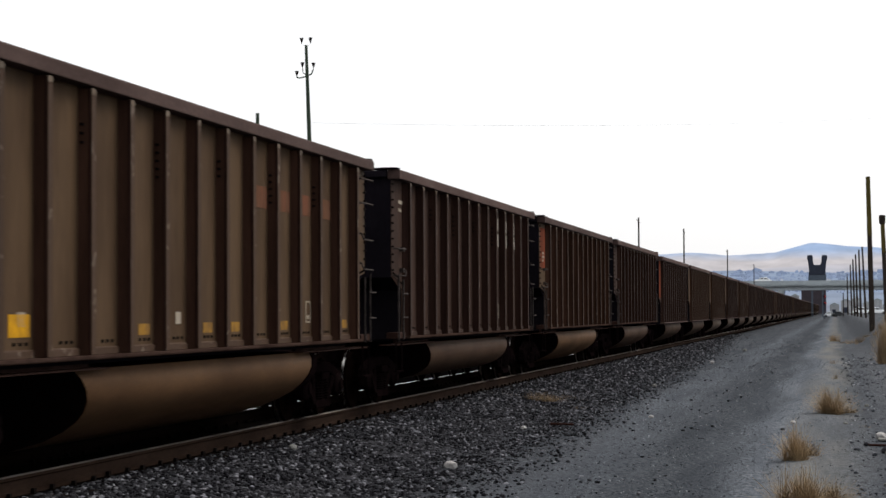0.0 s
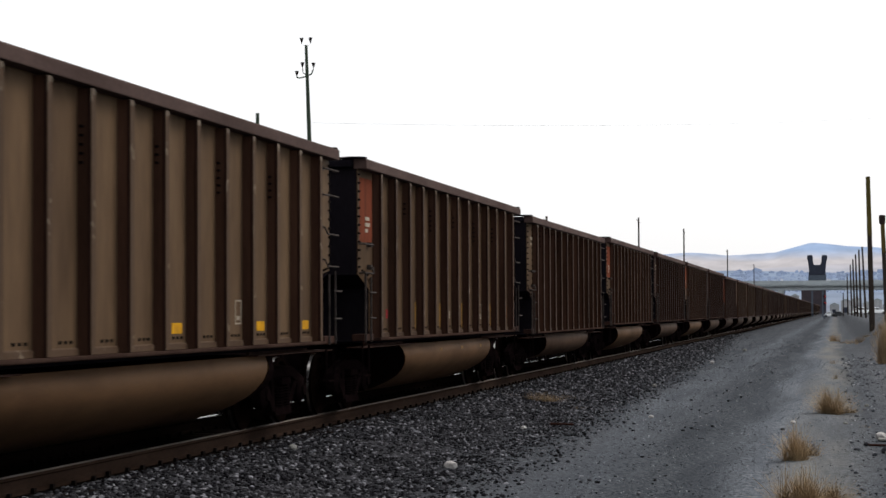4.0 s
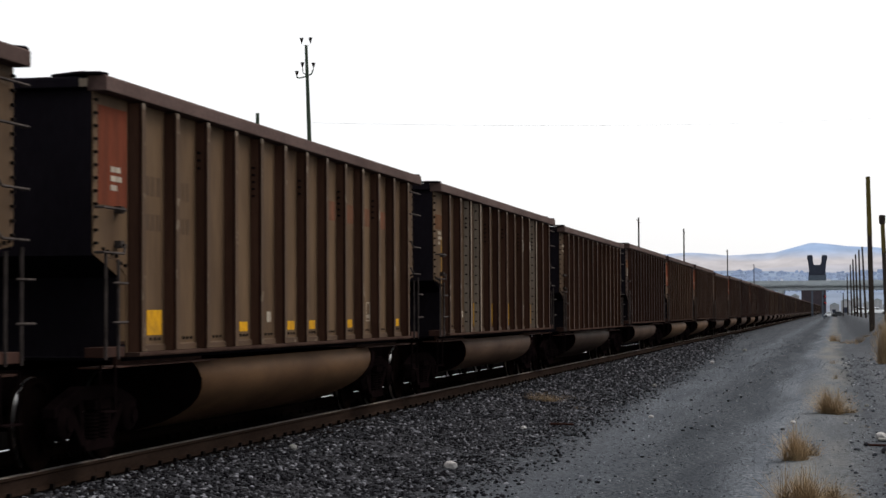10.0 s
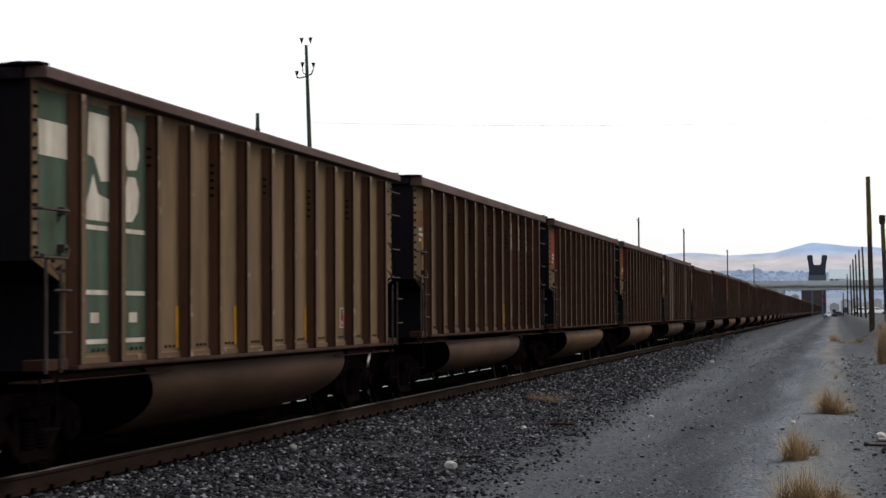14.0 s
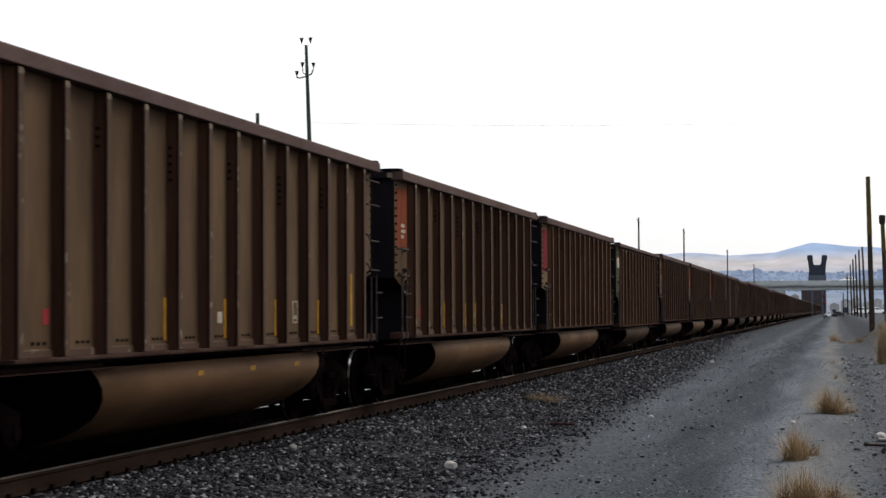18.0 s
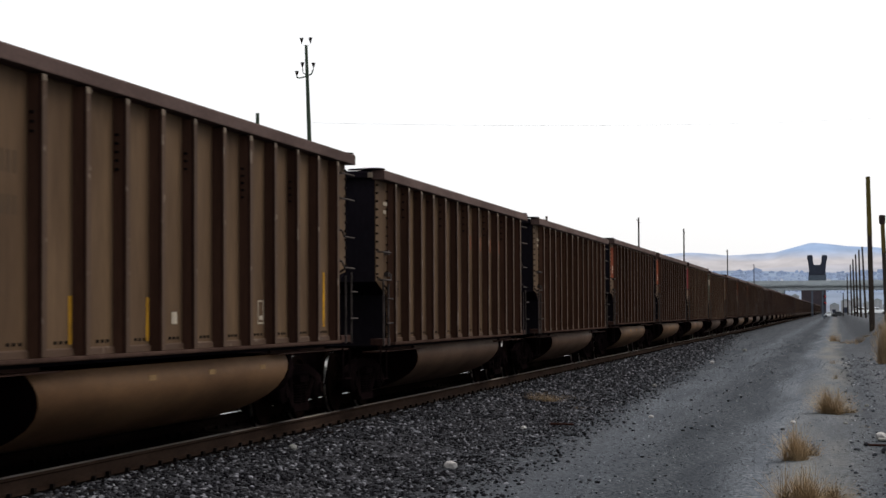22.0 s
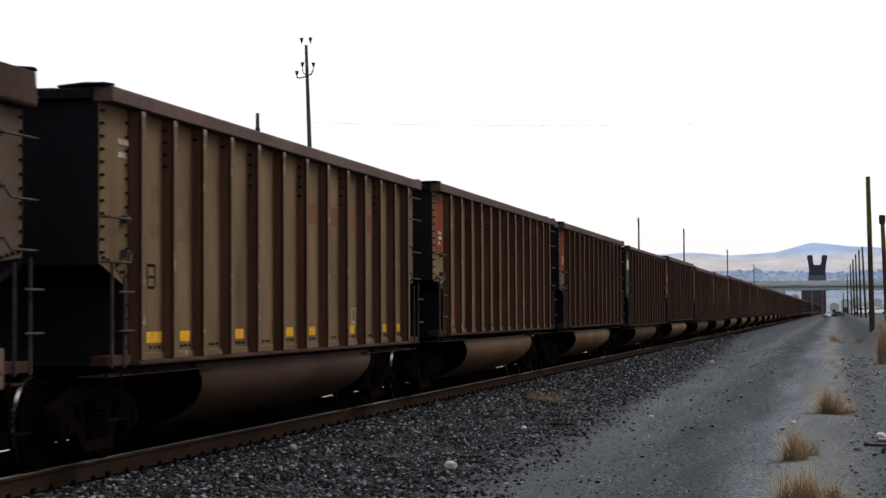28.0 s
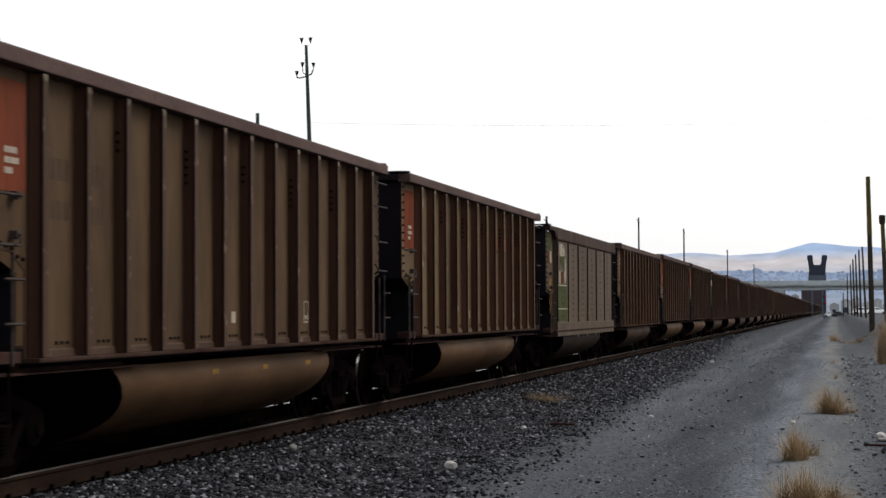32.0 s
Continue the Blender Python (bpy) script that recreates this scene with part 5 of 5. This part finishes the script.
def make_car(name, label, paint, length=4.6, tall=1.45):
    c = thing(name, label, "car", pose(0, BRIDGE_Y + 4, ROAD_Z), "traffic on the overpass")
    low, cab = car_body(paint, None, length, tall)
    part("body", Shape().prism(low, -0.88, 0.88, "y").mesh("body", paint, 0.04), c)
    part("cabin", Shape().prism(cab, -0.74, 0.74, "y").mesh("cabin", paint, 0.03), c)
    h = length / 2
    for side in (-1, 1):
        y0, y1 = sorted((side * 0.742, side * 0.752))
        for o in ([(-h + 0.75, 1.0), (-h + 1.2, tall - 0.12), (-0.35, tall - 0.12), (-0.35, 1.0)], [(-0.2, 1.0), (-0.2, tall - 0.12), (h - 2.08, tall - 0.12), (h - 1.5, 1.0)]):
            part("side_window", Shape().prism(o, y0, y1, "y").mesh("side_window", glassm), c, "tinted window")
    part("windscreen", Shape().prism([(h - 1.22, 0.98), (h - 1.96, tall - 0.06), (h - 1.90, tall - 0.04), (h - 1.14, 0.99)], -0.66, 0.66, "y").mesh("windscreen", glassm), c, "tinted windscreen")
    part("roof", Shape().box(-length / 2 + 1.15, length / 2 - 2.0, -0.74, 0.74, tall - 0.02, tall + 0.035).mesh("roof", paint, 0.012), c)
    for x in (-length / 2 + 0.85, length / 2 - 0.85):
        for y in (-0.80, 0.80):
            part("wheel", cached("car_wheel", tyrem, lambda: Shape().lathe([(-0.1, 0.2), (-0.1, 0.31), (0.1, 0.31), (0.1, 0.2)], 16, "y")), c, at=pose(x, y, 0.31))
    return c


def make_lorry():
    c = thing("articulated_lorry", "bluish white articulated lorry with a long box trailer", "lorry", pose(0, BRIDGE_Y + 4, ROAD_Z), "traffic on the overpass")
    trailer = part("trailer", Shape().box(-17.9, -2.95, -1.28, 1.28, 1.05, 3.70).mesh("trailer", lorrym, 0.04), c, "plain white box trailer")
    part("trailer_skirt", Shape().box(-12.2, -6.6, -1.24, 1.24, 0.55, 1.048).mesh("trailer_skirt", lorrym), trailer)
    part("cab", Shape().prism([(-2.0, 0.6), (2.2, 0.6), (2.25, 1.4), (2.05, 1.75), (1.15, 2.0), (0.55, 2.75), (-0.5, 3.45), (-1.3, 3.72), (-2.0, 3.78)], -1.2, 1.2, "y").mesh("cab", lorrym, 0.06), c)
    part("windscreen", Shape().prism([(1.16, 2.03), (0.60, 2.73), (0.67, 2.76), (1.24, 2.04)], -1.0, 1.0, "y").mesh("windscreen", glassm), c)
    part("side_window", Shape().box(0.05, 0.62, -1.215, -1.201, 2.08, 2.62).mesh("side_window", glassm), c)
    # solid dark block added for the shade in the open coupling gap
    part("cab_gap", Shape().box(-2.93, -2.02, -1.1, 1.1, 0.9, 3.6).mesh("cab_gap", tyrem), c, "dark block for the shaded coupling gap")
    for x in (1.3, -1.5, -2.8, -15.8, -17.1):
        for y in (-1.05, 1.05):
            part("wheel", cached("lorry_wheel", tyrem, lambda: Shape().lathe([(-0.15, 0.3), (-0.15, 0.5), (0.15, 0.5), (0.15, 0.3)], 18, "y")), c, at=pose(x, y, 0.5))
    return c


def make_yard():
    """Pale sheds and parked vehicles seen under the bridge."""
    for x, y, w, z, d in ((-0.4, 660, 1.5, 3.2, 8), (3.2, 640, 1.5, 4.4, 8), (6.6, 655, 1.4, 5.0, 9), (10.0, 650, 1.3, 3.6, 8), (13.4, 660, 1.5, 4.6, 8), (17.5, 670, 2.0, 3.2, 8), (-13.0, 655, 1.2, 6.2, 8)):
        h = thing("shed", "low pale metal shed beyond the overpass", "shed", pose(x, y, 0), "sheds beyond the overpass")
        part("wall", Shape().box(-w, w, 0, d, -0.6, z).mesh("wall", shedm, 0.03), h)
        part("roof", Shape().prism([(-w - 0.3, z + 0.002), (w + 0.3, z + 0.002), (0, z + 0.8)], -0.3, d + 0.3, "y").mesh("roof", concrete), h)
        part("door", Shape().box(-w * 0.5, w * 0.3, -0.02, -0.004, -0.6, z * 0.55).mesh("door", towerm), h)
    for x, y, paint, lab in ((-1.4, 600, wcar, "white parked car beyond the overpass"), (0.9, 590, kcar, "dark parked car beyond the overpass"), (5.4, 420, wcar, "white parked car behind the posts"), (8.6, 430, wcar, "white parked car behind the posts")):
        c = make_car("parked_car", lab, paint)
        c["group"] = "parked cars"
        c.matrix_basis = pose(x, y, ground_z(x, y))
    # roadside bush by the posts
    weed("bush", "tall tan dry bush beside the timber posts", 1.70, 72, 0.60, 2.5, 1200, strawm, 91)
    weed("bush", "tall tan dry bush beside the timber posts", 2.6, 113, 0.8, 0.7, 300, strawdull, 92)


# ------------------------------------------------------------------ distance
def ridge(name, label, y, pts, base, material, rough_z, seed, step=12.0):
    """A far ridge as a long mound, its skyline drawn from a few heights."""
    xs0, zs0 = [p[0] for p in pts], [p[1] for p in pts]
    n = int((xs0[-1] - xs0[0]) / step)
    verts = []
    for j, (dy, k) in enumerate(((-500, 0.0), (-330, 0.30), (-200, 0.58), (-90, 0.83), (0, 1.0), (250, 0.5))):
        for i in range(n + 1):
            x = xs0[0] + (xs0[-1] - xs0[0]) * i / n
            z = float(np.interp(x, xs0, zs0))
            f = rough_z * (noise.noise((x * 0.012, j * 0.7, seed)) + 0.5 * noise.noise((x * 0.05, j * 1.3, seed + 3)))
            verts.append((x, y + dy, base + (z - base) * k + (f if 0 < k else 0)))
    w = n + 1
    faces = [(j * w + i, j * w + i + 1, (j + 1) * w + i + 1, (j + 1) * w + i) for j in range(5) for i in range(n)]
    me = bpy.data.meshes.new(name)
    me.from_pydata(verts, [], faces)
    me.shade_smooth()
    me.materials.append(material)
    return tagged(new(name, me), label, "hills", kind="structure")


def hazed_material(name, top, low, z0, z1):
    """Far slopes, tan and bluish in soft broken bands; haze is put into colour and glow."""
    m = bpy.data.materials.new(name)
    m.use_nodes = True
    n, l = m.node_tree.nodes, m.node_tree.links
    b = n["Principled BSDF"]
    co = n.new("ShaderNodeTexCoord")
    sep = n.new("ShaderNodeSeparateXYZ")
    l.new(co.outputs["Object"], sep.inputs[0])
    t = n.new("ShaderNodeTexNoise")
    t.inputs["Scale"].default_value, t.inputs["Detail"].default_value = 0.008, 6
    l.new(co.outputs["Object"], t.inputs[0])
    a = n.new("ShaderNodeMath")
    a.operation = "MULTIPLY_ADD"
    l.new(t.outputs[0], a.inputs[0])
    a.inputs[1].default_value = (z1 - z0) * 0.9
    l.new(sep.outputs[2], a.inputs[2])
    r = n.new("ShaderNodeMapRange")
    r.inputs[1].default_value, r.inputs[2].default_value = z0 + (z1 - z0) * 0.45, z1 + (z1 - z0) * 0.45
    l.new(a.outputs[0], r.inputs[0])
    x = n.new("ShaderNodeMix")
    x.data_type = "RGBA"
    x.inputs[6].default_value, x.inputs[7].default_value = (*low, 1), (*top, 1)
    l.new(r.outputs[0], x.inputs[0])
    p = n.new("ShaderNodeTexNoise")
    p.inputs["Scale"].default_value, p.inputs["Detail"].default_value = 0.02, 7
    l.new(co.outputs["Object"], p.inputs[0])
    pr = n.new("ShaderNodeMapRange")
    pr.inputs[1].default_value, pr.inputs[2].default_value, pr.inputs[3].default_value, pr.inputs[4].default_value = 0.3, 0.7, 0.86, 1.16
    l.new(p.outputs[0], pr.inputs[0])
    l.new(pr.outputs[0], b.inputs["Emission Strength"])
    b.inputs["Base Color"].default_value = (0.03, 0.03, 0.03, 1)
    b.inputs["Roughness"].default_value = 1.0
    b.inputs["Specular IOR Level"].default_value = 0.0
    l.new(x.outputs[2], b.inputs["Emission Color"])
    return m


def make_distance():
    # the blue of these ridges is haze, put in as emission colour
    hazed_hill = hazed_material("far_sage_hills", (0.33, 0.45, 0.67), (0.56, 0.53, 0.55), 104, 126)
    ridge("hills", "far hazy blue-grey hills under a white sky", 4200, [(-3200, 60), (-1400, 95), (-800, 118), (-410, 121), (-300, 125), (-225, 118), (-125, 122), (-48, 144), (25, 135), (110, 131), (300, 128), (900, 120), (3000, 60)], -5, hazed_hill, 1.6, 1.0)
    slope = hazed_material("far_tan_slopes", (0.52, 0.49, 0.52), (0.29, 0.37, 0.50), 40, 76)
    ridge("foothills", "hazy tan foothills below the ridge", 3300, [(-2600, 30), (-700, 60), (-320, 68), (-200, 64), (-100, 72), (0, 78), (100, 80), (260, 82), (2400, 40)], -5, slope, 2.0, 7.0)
    town = hazed_material("far_town_slope", (0.25, 0.32, 0.45), (0.235, 0.235, 0.25), -14, 22)
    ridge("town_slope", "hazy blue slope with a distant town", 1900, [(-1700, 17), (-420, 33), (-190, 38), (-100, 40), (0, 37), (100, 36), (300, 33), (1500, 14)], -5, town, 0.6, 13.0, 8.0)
    rg = np.random.RandomState(8)
    ico = bmesh.new()
    bmesh.ops.create_icosphere(ico, subdivisions=1, radius=1.0)
    bv = np.array([v.co[:] for v in ico.verts])
    bf = np.array([[v.index for v in f.verts] for f in ico.faces])
    ico.free()
    # tree colour glows too, with the haze put into it
    leaf = hazed_material("far_tree_foliage", (0.165, 0.22, 0.345), (0.25, 0.31, 0.44), 14, 40)
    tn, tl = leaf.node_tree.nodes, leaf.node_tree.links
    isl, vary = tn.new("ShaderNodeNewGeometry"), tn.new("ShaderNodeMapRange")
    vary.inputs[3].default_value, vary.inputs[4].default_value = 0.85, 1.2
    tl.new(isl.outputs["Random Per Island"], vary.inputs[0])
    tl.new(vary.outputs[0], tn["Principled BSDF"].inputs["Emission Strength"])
    vs, fs = [], []
    for k in range(1100):
        x = rg.uniform(-260, 120)
        y = rg.uniform(1640, 1880)
        big = max(0.0, noise.noise((x * 0.02, 3.0, 0.0))) * 6
        s = rg.uniform(0.8, 2.2) + big * rg.uniform(0.3, 0.8)
        z0 = 14.5 + (y - 1640) * 0.090
        q = bv * (1 + rg.uniform(-0.3, 0.3, (len(bv), 1))) * s * np.array([1.2, 1.0, 0.95]) + np.array([x, y, z0 + s * 0.5 + rg.uniform(0, 1.2)])
        vs.append(q)
        fs.append(bf + k * len(bv))
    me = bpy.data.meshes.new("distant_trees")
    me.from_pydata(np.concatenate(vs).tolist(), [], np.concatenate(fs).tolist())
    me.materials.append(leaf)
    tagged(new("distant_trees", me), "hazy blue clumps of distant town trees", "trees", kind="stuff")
    # house walls and roofs glow with haze in their colour, not as lamps
    pale = hazed_material("far_house_walls", (0.56, 0.60, 0.68), (0.50, 0.54, 0.62), 10, 60)
    roofm = hazed_material("far_house_roofs", (0.26, 0.29, 0.38), (0.26, 0.29, 0.38), 10, 60)
    for k in range(26):
        x, y = float(rg.uniform(-240, 90)), float(rg.uniform(1620, 1800))
        w, h = float(rg.uniform(1.5, 3.6)), float(rg.uniform(1.2, 2.6))
        house = thing("distant_house", "tiny pale house in the hazy distance", "house", pose(x, y, 14.5 + (y - 1640) * 0.090), "houses of the far town")
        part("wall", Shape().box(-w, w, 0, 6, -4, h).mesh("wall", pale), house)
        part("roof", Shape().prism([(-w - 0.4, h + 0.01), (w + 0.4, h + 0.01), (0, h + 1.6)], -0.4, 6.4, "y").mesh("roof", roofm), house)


# ------------------------------------------------------------------ build
make_ground()
ballast_stone = stone_material("ballast_stone", (0.0080, 0.0077, 0.0092), (0.225, 0.225, 0.25))
road_stone = stone_material("road_stone", (0.030, 0.033, 0.039), (0.32, 0.33, 0.35))
make_track()
make_train()
make_poles()
make_overpass()
make_yard()
make_distance()

scatter_stones("ballast", "loose dark angular ballast stones along the track", 60000, (-7.5, -2.0), (16.5, 160), (0.011, 0.033), ballast_stone, 3,
               lambda x, y: max(0.010, (1 - smooth(-5.3, -2.7, x + 0.022 * (y - 20))) ** 1.8) * (1 - smooth(80, 160, y)))
scatter_stones("road_gravel", "scattered pale gravel on the road and verge", 30000, (-5.2, 3.2), (18, 80), (0.003, 0.012), road_stone, 4,
               lambda x, y: 0.95 if x > 0.2 else (0.35 if -1.2 < x else 0.6))

scatter_stones("verge_rubble", "loose pale and dark rubble among the weeds", 1300, (0.15, 3.2), (20, 90), (0.008, 0.045), road_stone, 6)


def rock(label, x, y, r, material, seed):
    bm = bmesh.new()
    bmesh.ops.create_icosphere(bm, subdivisions=2, radius=r)
    rg = random.Random(seed)
    for v in bm.verts:
        v.co *= 0.86 + 0.28 * noise.noise(v.co * (2.2 / r) + Vector((seed, 0, 0))) + rg.uniform(-0.04, 0.04)
        v.co.z *= 0.72
    me = bpy.data.meshes.new("rock")
    bm.to_mesh(me)
    bm.free()
    me.materials.append(material)
    return thing("rock", label, "rock", pose(x, y, ground_z(x, y) + r * 0.38), "single rocks", me=me)


palerock = mat("pale_limestone", (0.40, 0.39, 0.38), 0.85, 0, (0.22, 0.21, 0.2), 8.0, 0.7, (1, 1, 1), 60, 0.4, 0.2)
dullrock = mat("dull_grey_rock", (0.20, 0.20, 0.185), 0.85, 0, (0.1, 0.1, 0.1), 8.0, 0.7, (1, 1, 1), 60, 0.4, 0.2)
darkrock = mat("dark_basalt_rock", (0.03, 0.03, 0.034), 0.85, 0, (0.016, 0.016, 0.018), 8.0, 0.7, (1, 1, 1), 60, 0.4, 0.2)
rock("pale rounded rock lying on the ballast edge", -4.82, 24.6, 0.105, palerock, 1)
rock("small pale grey rock in the ballast", -6.75, 24.1, 0.07, dullrock, 2)
rock("pale broken rock on the verge", 0.66, 31.3, 0.10, palerock, 4)
rock("dull grey rock on the verge", 0.72, 27.6, 0.09, dullrock, 5)
rock("small pale rock on the road", -3.45, 37.4, 0.055, palerock, 3)
for i, (x, y, r) in enumerate(((-0.75, 34.8, 0.06), (1.0, 30, 0.05), (0.9, 26, 0.07), (1.3, 36, 0.08), (-5.2, 33, 0.06), (-4.7, 52, 0.07), (-4.6, 75, 0.1), (-4.4, 98, 0.12))):
    rock("loose grey stone beside the road", x, y, r, dullrock if i % 2 else palerock, 10 + i)

def plank(label, x, y, turn, size, material):
    a, b, c = size
    me = Shape().box(-a / 2, a / 2, -b / 2, b / 2, 0, c).mesh("plank", material, 0.006)
    return thing("plank", label, "plank", pose(x, y, ground_z(x, y) + 0.012, 1.5, 2.0, turn), "loose planks", me=me)


rustwood = mat("rust_stained_wood", (0.026, 0.012, 0.010), 0.85, 0, (0.014, 0.007, 0.006), 8.0, 0.7, (1, 6, 1), 60, 0.3, 0.2)
plank("dark rust-stained plank lying on the ballast", -4.70, 34.1, 8, (0.42, 0.10, 0.035), rustwood)
plank("dark weathered plank among the verge rubble", 0.62, 29.3, 14, (0.36, 0.07, 0.03), rustwood)
plank("pale weathered board on the verge", 0.78, 30.6, -6, (0.34, 0.22, 0.03), dullrock)
for i, (x, y, r) in enumerate(((0.68, 28.0, 0.10), (0.42, 29.6, 0.05), (-0.88, 33.0, 0.045), (0.60, 41.5, 0.06), (0.15, 34.8, 0.05), (0.85, 24.0, 0.06), (0.55, 22.8, 0.05))):
    rock("loose dark stone on the verge" if i < 3 else "loose grey stone on the verge", x, y, r, darkrock if i < 3 else dullrock, 40 + i)

for i, (x, y, r, h, k, m) in enumerate((
        (-0.38, 20.2, 0.52, 0.56, 1300, strawm), (-0.56, 26.2, 0.40, 0.72, 900, strawm), (-0.10, 20.8, 0.42, 0.36, 500, strawdull), (-0.36, 27.0, 0.36, 0.34, 380, strawdull), (-0.07, 38.2, 0.66, 0.78, 1100, strawm), (0.12, 38.6, 0.5, 0.4, 300, strawdull),
        (-0.02, 58, 0.2, 0.3, 90, strawdull), (-0.12, 74, 0.25, 0.3, 80, strawdull), (-0.05, 127, 0.80, 0.95, 500, strawm), (0.95, 119, 0.9, 0.55, 420, strawm), (1.75, 114, 0.7, 0.45, 200, strawdull), (2.1, 108, 0.5, 0.5, 160, strawdull), (0.35, 120, 0.4, 0.3, 90, strawdull), (1.40, 112, 0.6, 0.6, 240, strawdull), (1.15, 112.6, 0.3, 0.5, 120, strawm),
        (-6.02, 40.2, 0.95, 0.34, 600, strawdull), (-5.25, 40.0, 0.3, 0.12, 140, strawdull), (0.5, 34, 0.15, 0.12, 60, strawdull))):
    weed("dry_weed", "clump of straw-coloured dry weeds on gravel" if m is strawm else "dull withered weeds on gravel", x, y, r, h, k, m, 30 + i)

LORRY = make_lorry()
TRAFFIC = [
    (make_car("road_car", "white saloon car driving on the overpass", wcar), -18.75, 0.0, -16.0, 4.0),
    (make_car("road_car", "dark saloon car driving on the overpass", kcar, 4.4, 1.2), -14.1, 2.1, -17.0, 4.0),
    (make_car("road_car", "white saloon car driving on the overpass", wcar, 4.2, 1.35), -18.5, 6.0, 15.6, 8.5),
    (make_car("road_car", "small dark car driving on the overpass", kcar, 3.8, 1.15), -17.6, 7.5, 15.8, 8.5),
    (make_car("road_car", "dark saloon car driving on the overpass", kcar, 4.4, 1.2), -16.3, 9.0, -19.0, 4.0),
    (make_car("road_car", "white saloon car driving on the overpass", wcar), -12.3, 18.8, -19.2, 4.0),
    (make_car("road_car", "black pickup driving on the overpass", kcar, 5.6, 1.35), -7.6, 25.0, 19.2, 8.5),
    (LORRY, 0.55, 13.0, 15.6, 8.5),
]

# how far the train has run beyond a steady 11.68 m/s
SPEED = 11.68
DRIFT = [(0.0, -0.02), (1.5, -0.08), (3.0, -0.25), (6.0, -0.27), (9.0, -0.20), (11.0, -0.22), (13.0, -0.17), (14.0, -0.02), (17.0, 0.36), (19.0, 0.60), (21.0, 0.76), (23.0, 0.82), (25.0, 0.72), (28.0, 0.0),
         (29.1, -0.33), (30.4, -0.56), (32.0, -0.70)]


def motions():
    """The train runs away from the camera; the traffic crosses the overpass."""
    for n, car in CARS:
        walk(car, [(t, pose(TRACK_X, place_y(n) + SPEED * t + d, 0)) for t, d in DRIFT])
    for group, y in ((FRONT_WHEELS, 0.889), (REAR_WHEELS, -0.889)):
        first = group[0]
        walk(first, [(i / FPS, pose(0, y, 0.457, -math.degrees(SPEED / 0.457 * i / FPS))) for i in range(32 * FPS + 1)])
        keys = first.animation_data
        for w in group[1:]:
            w.rotation_mode = "QUATERNION"
            w.animation_data_create()
            w.animation_data.action = keys.action
            w.animation_data.action_slot = keys.action_slot
    for ob, x, t0, v, lane in TRAFFIC:
        turn = 0 if v > 0 else 180
        walk(ob, [(t, pose(x + v * (t - t0), BRIDGE_Y + lane, ROAD_Z, 0, 0, turn)) for t in (0.0, 32.0)])


motions()
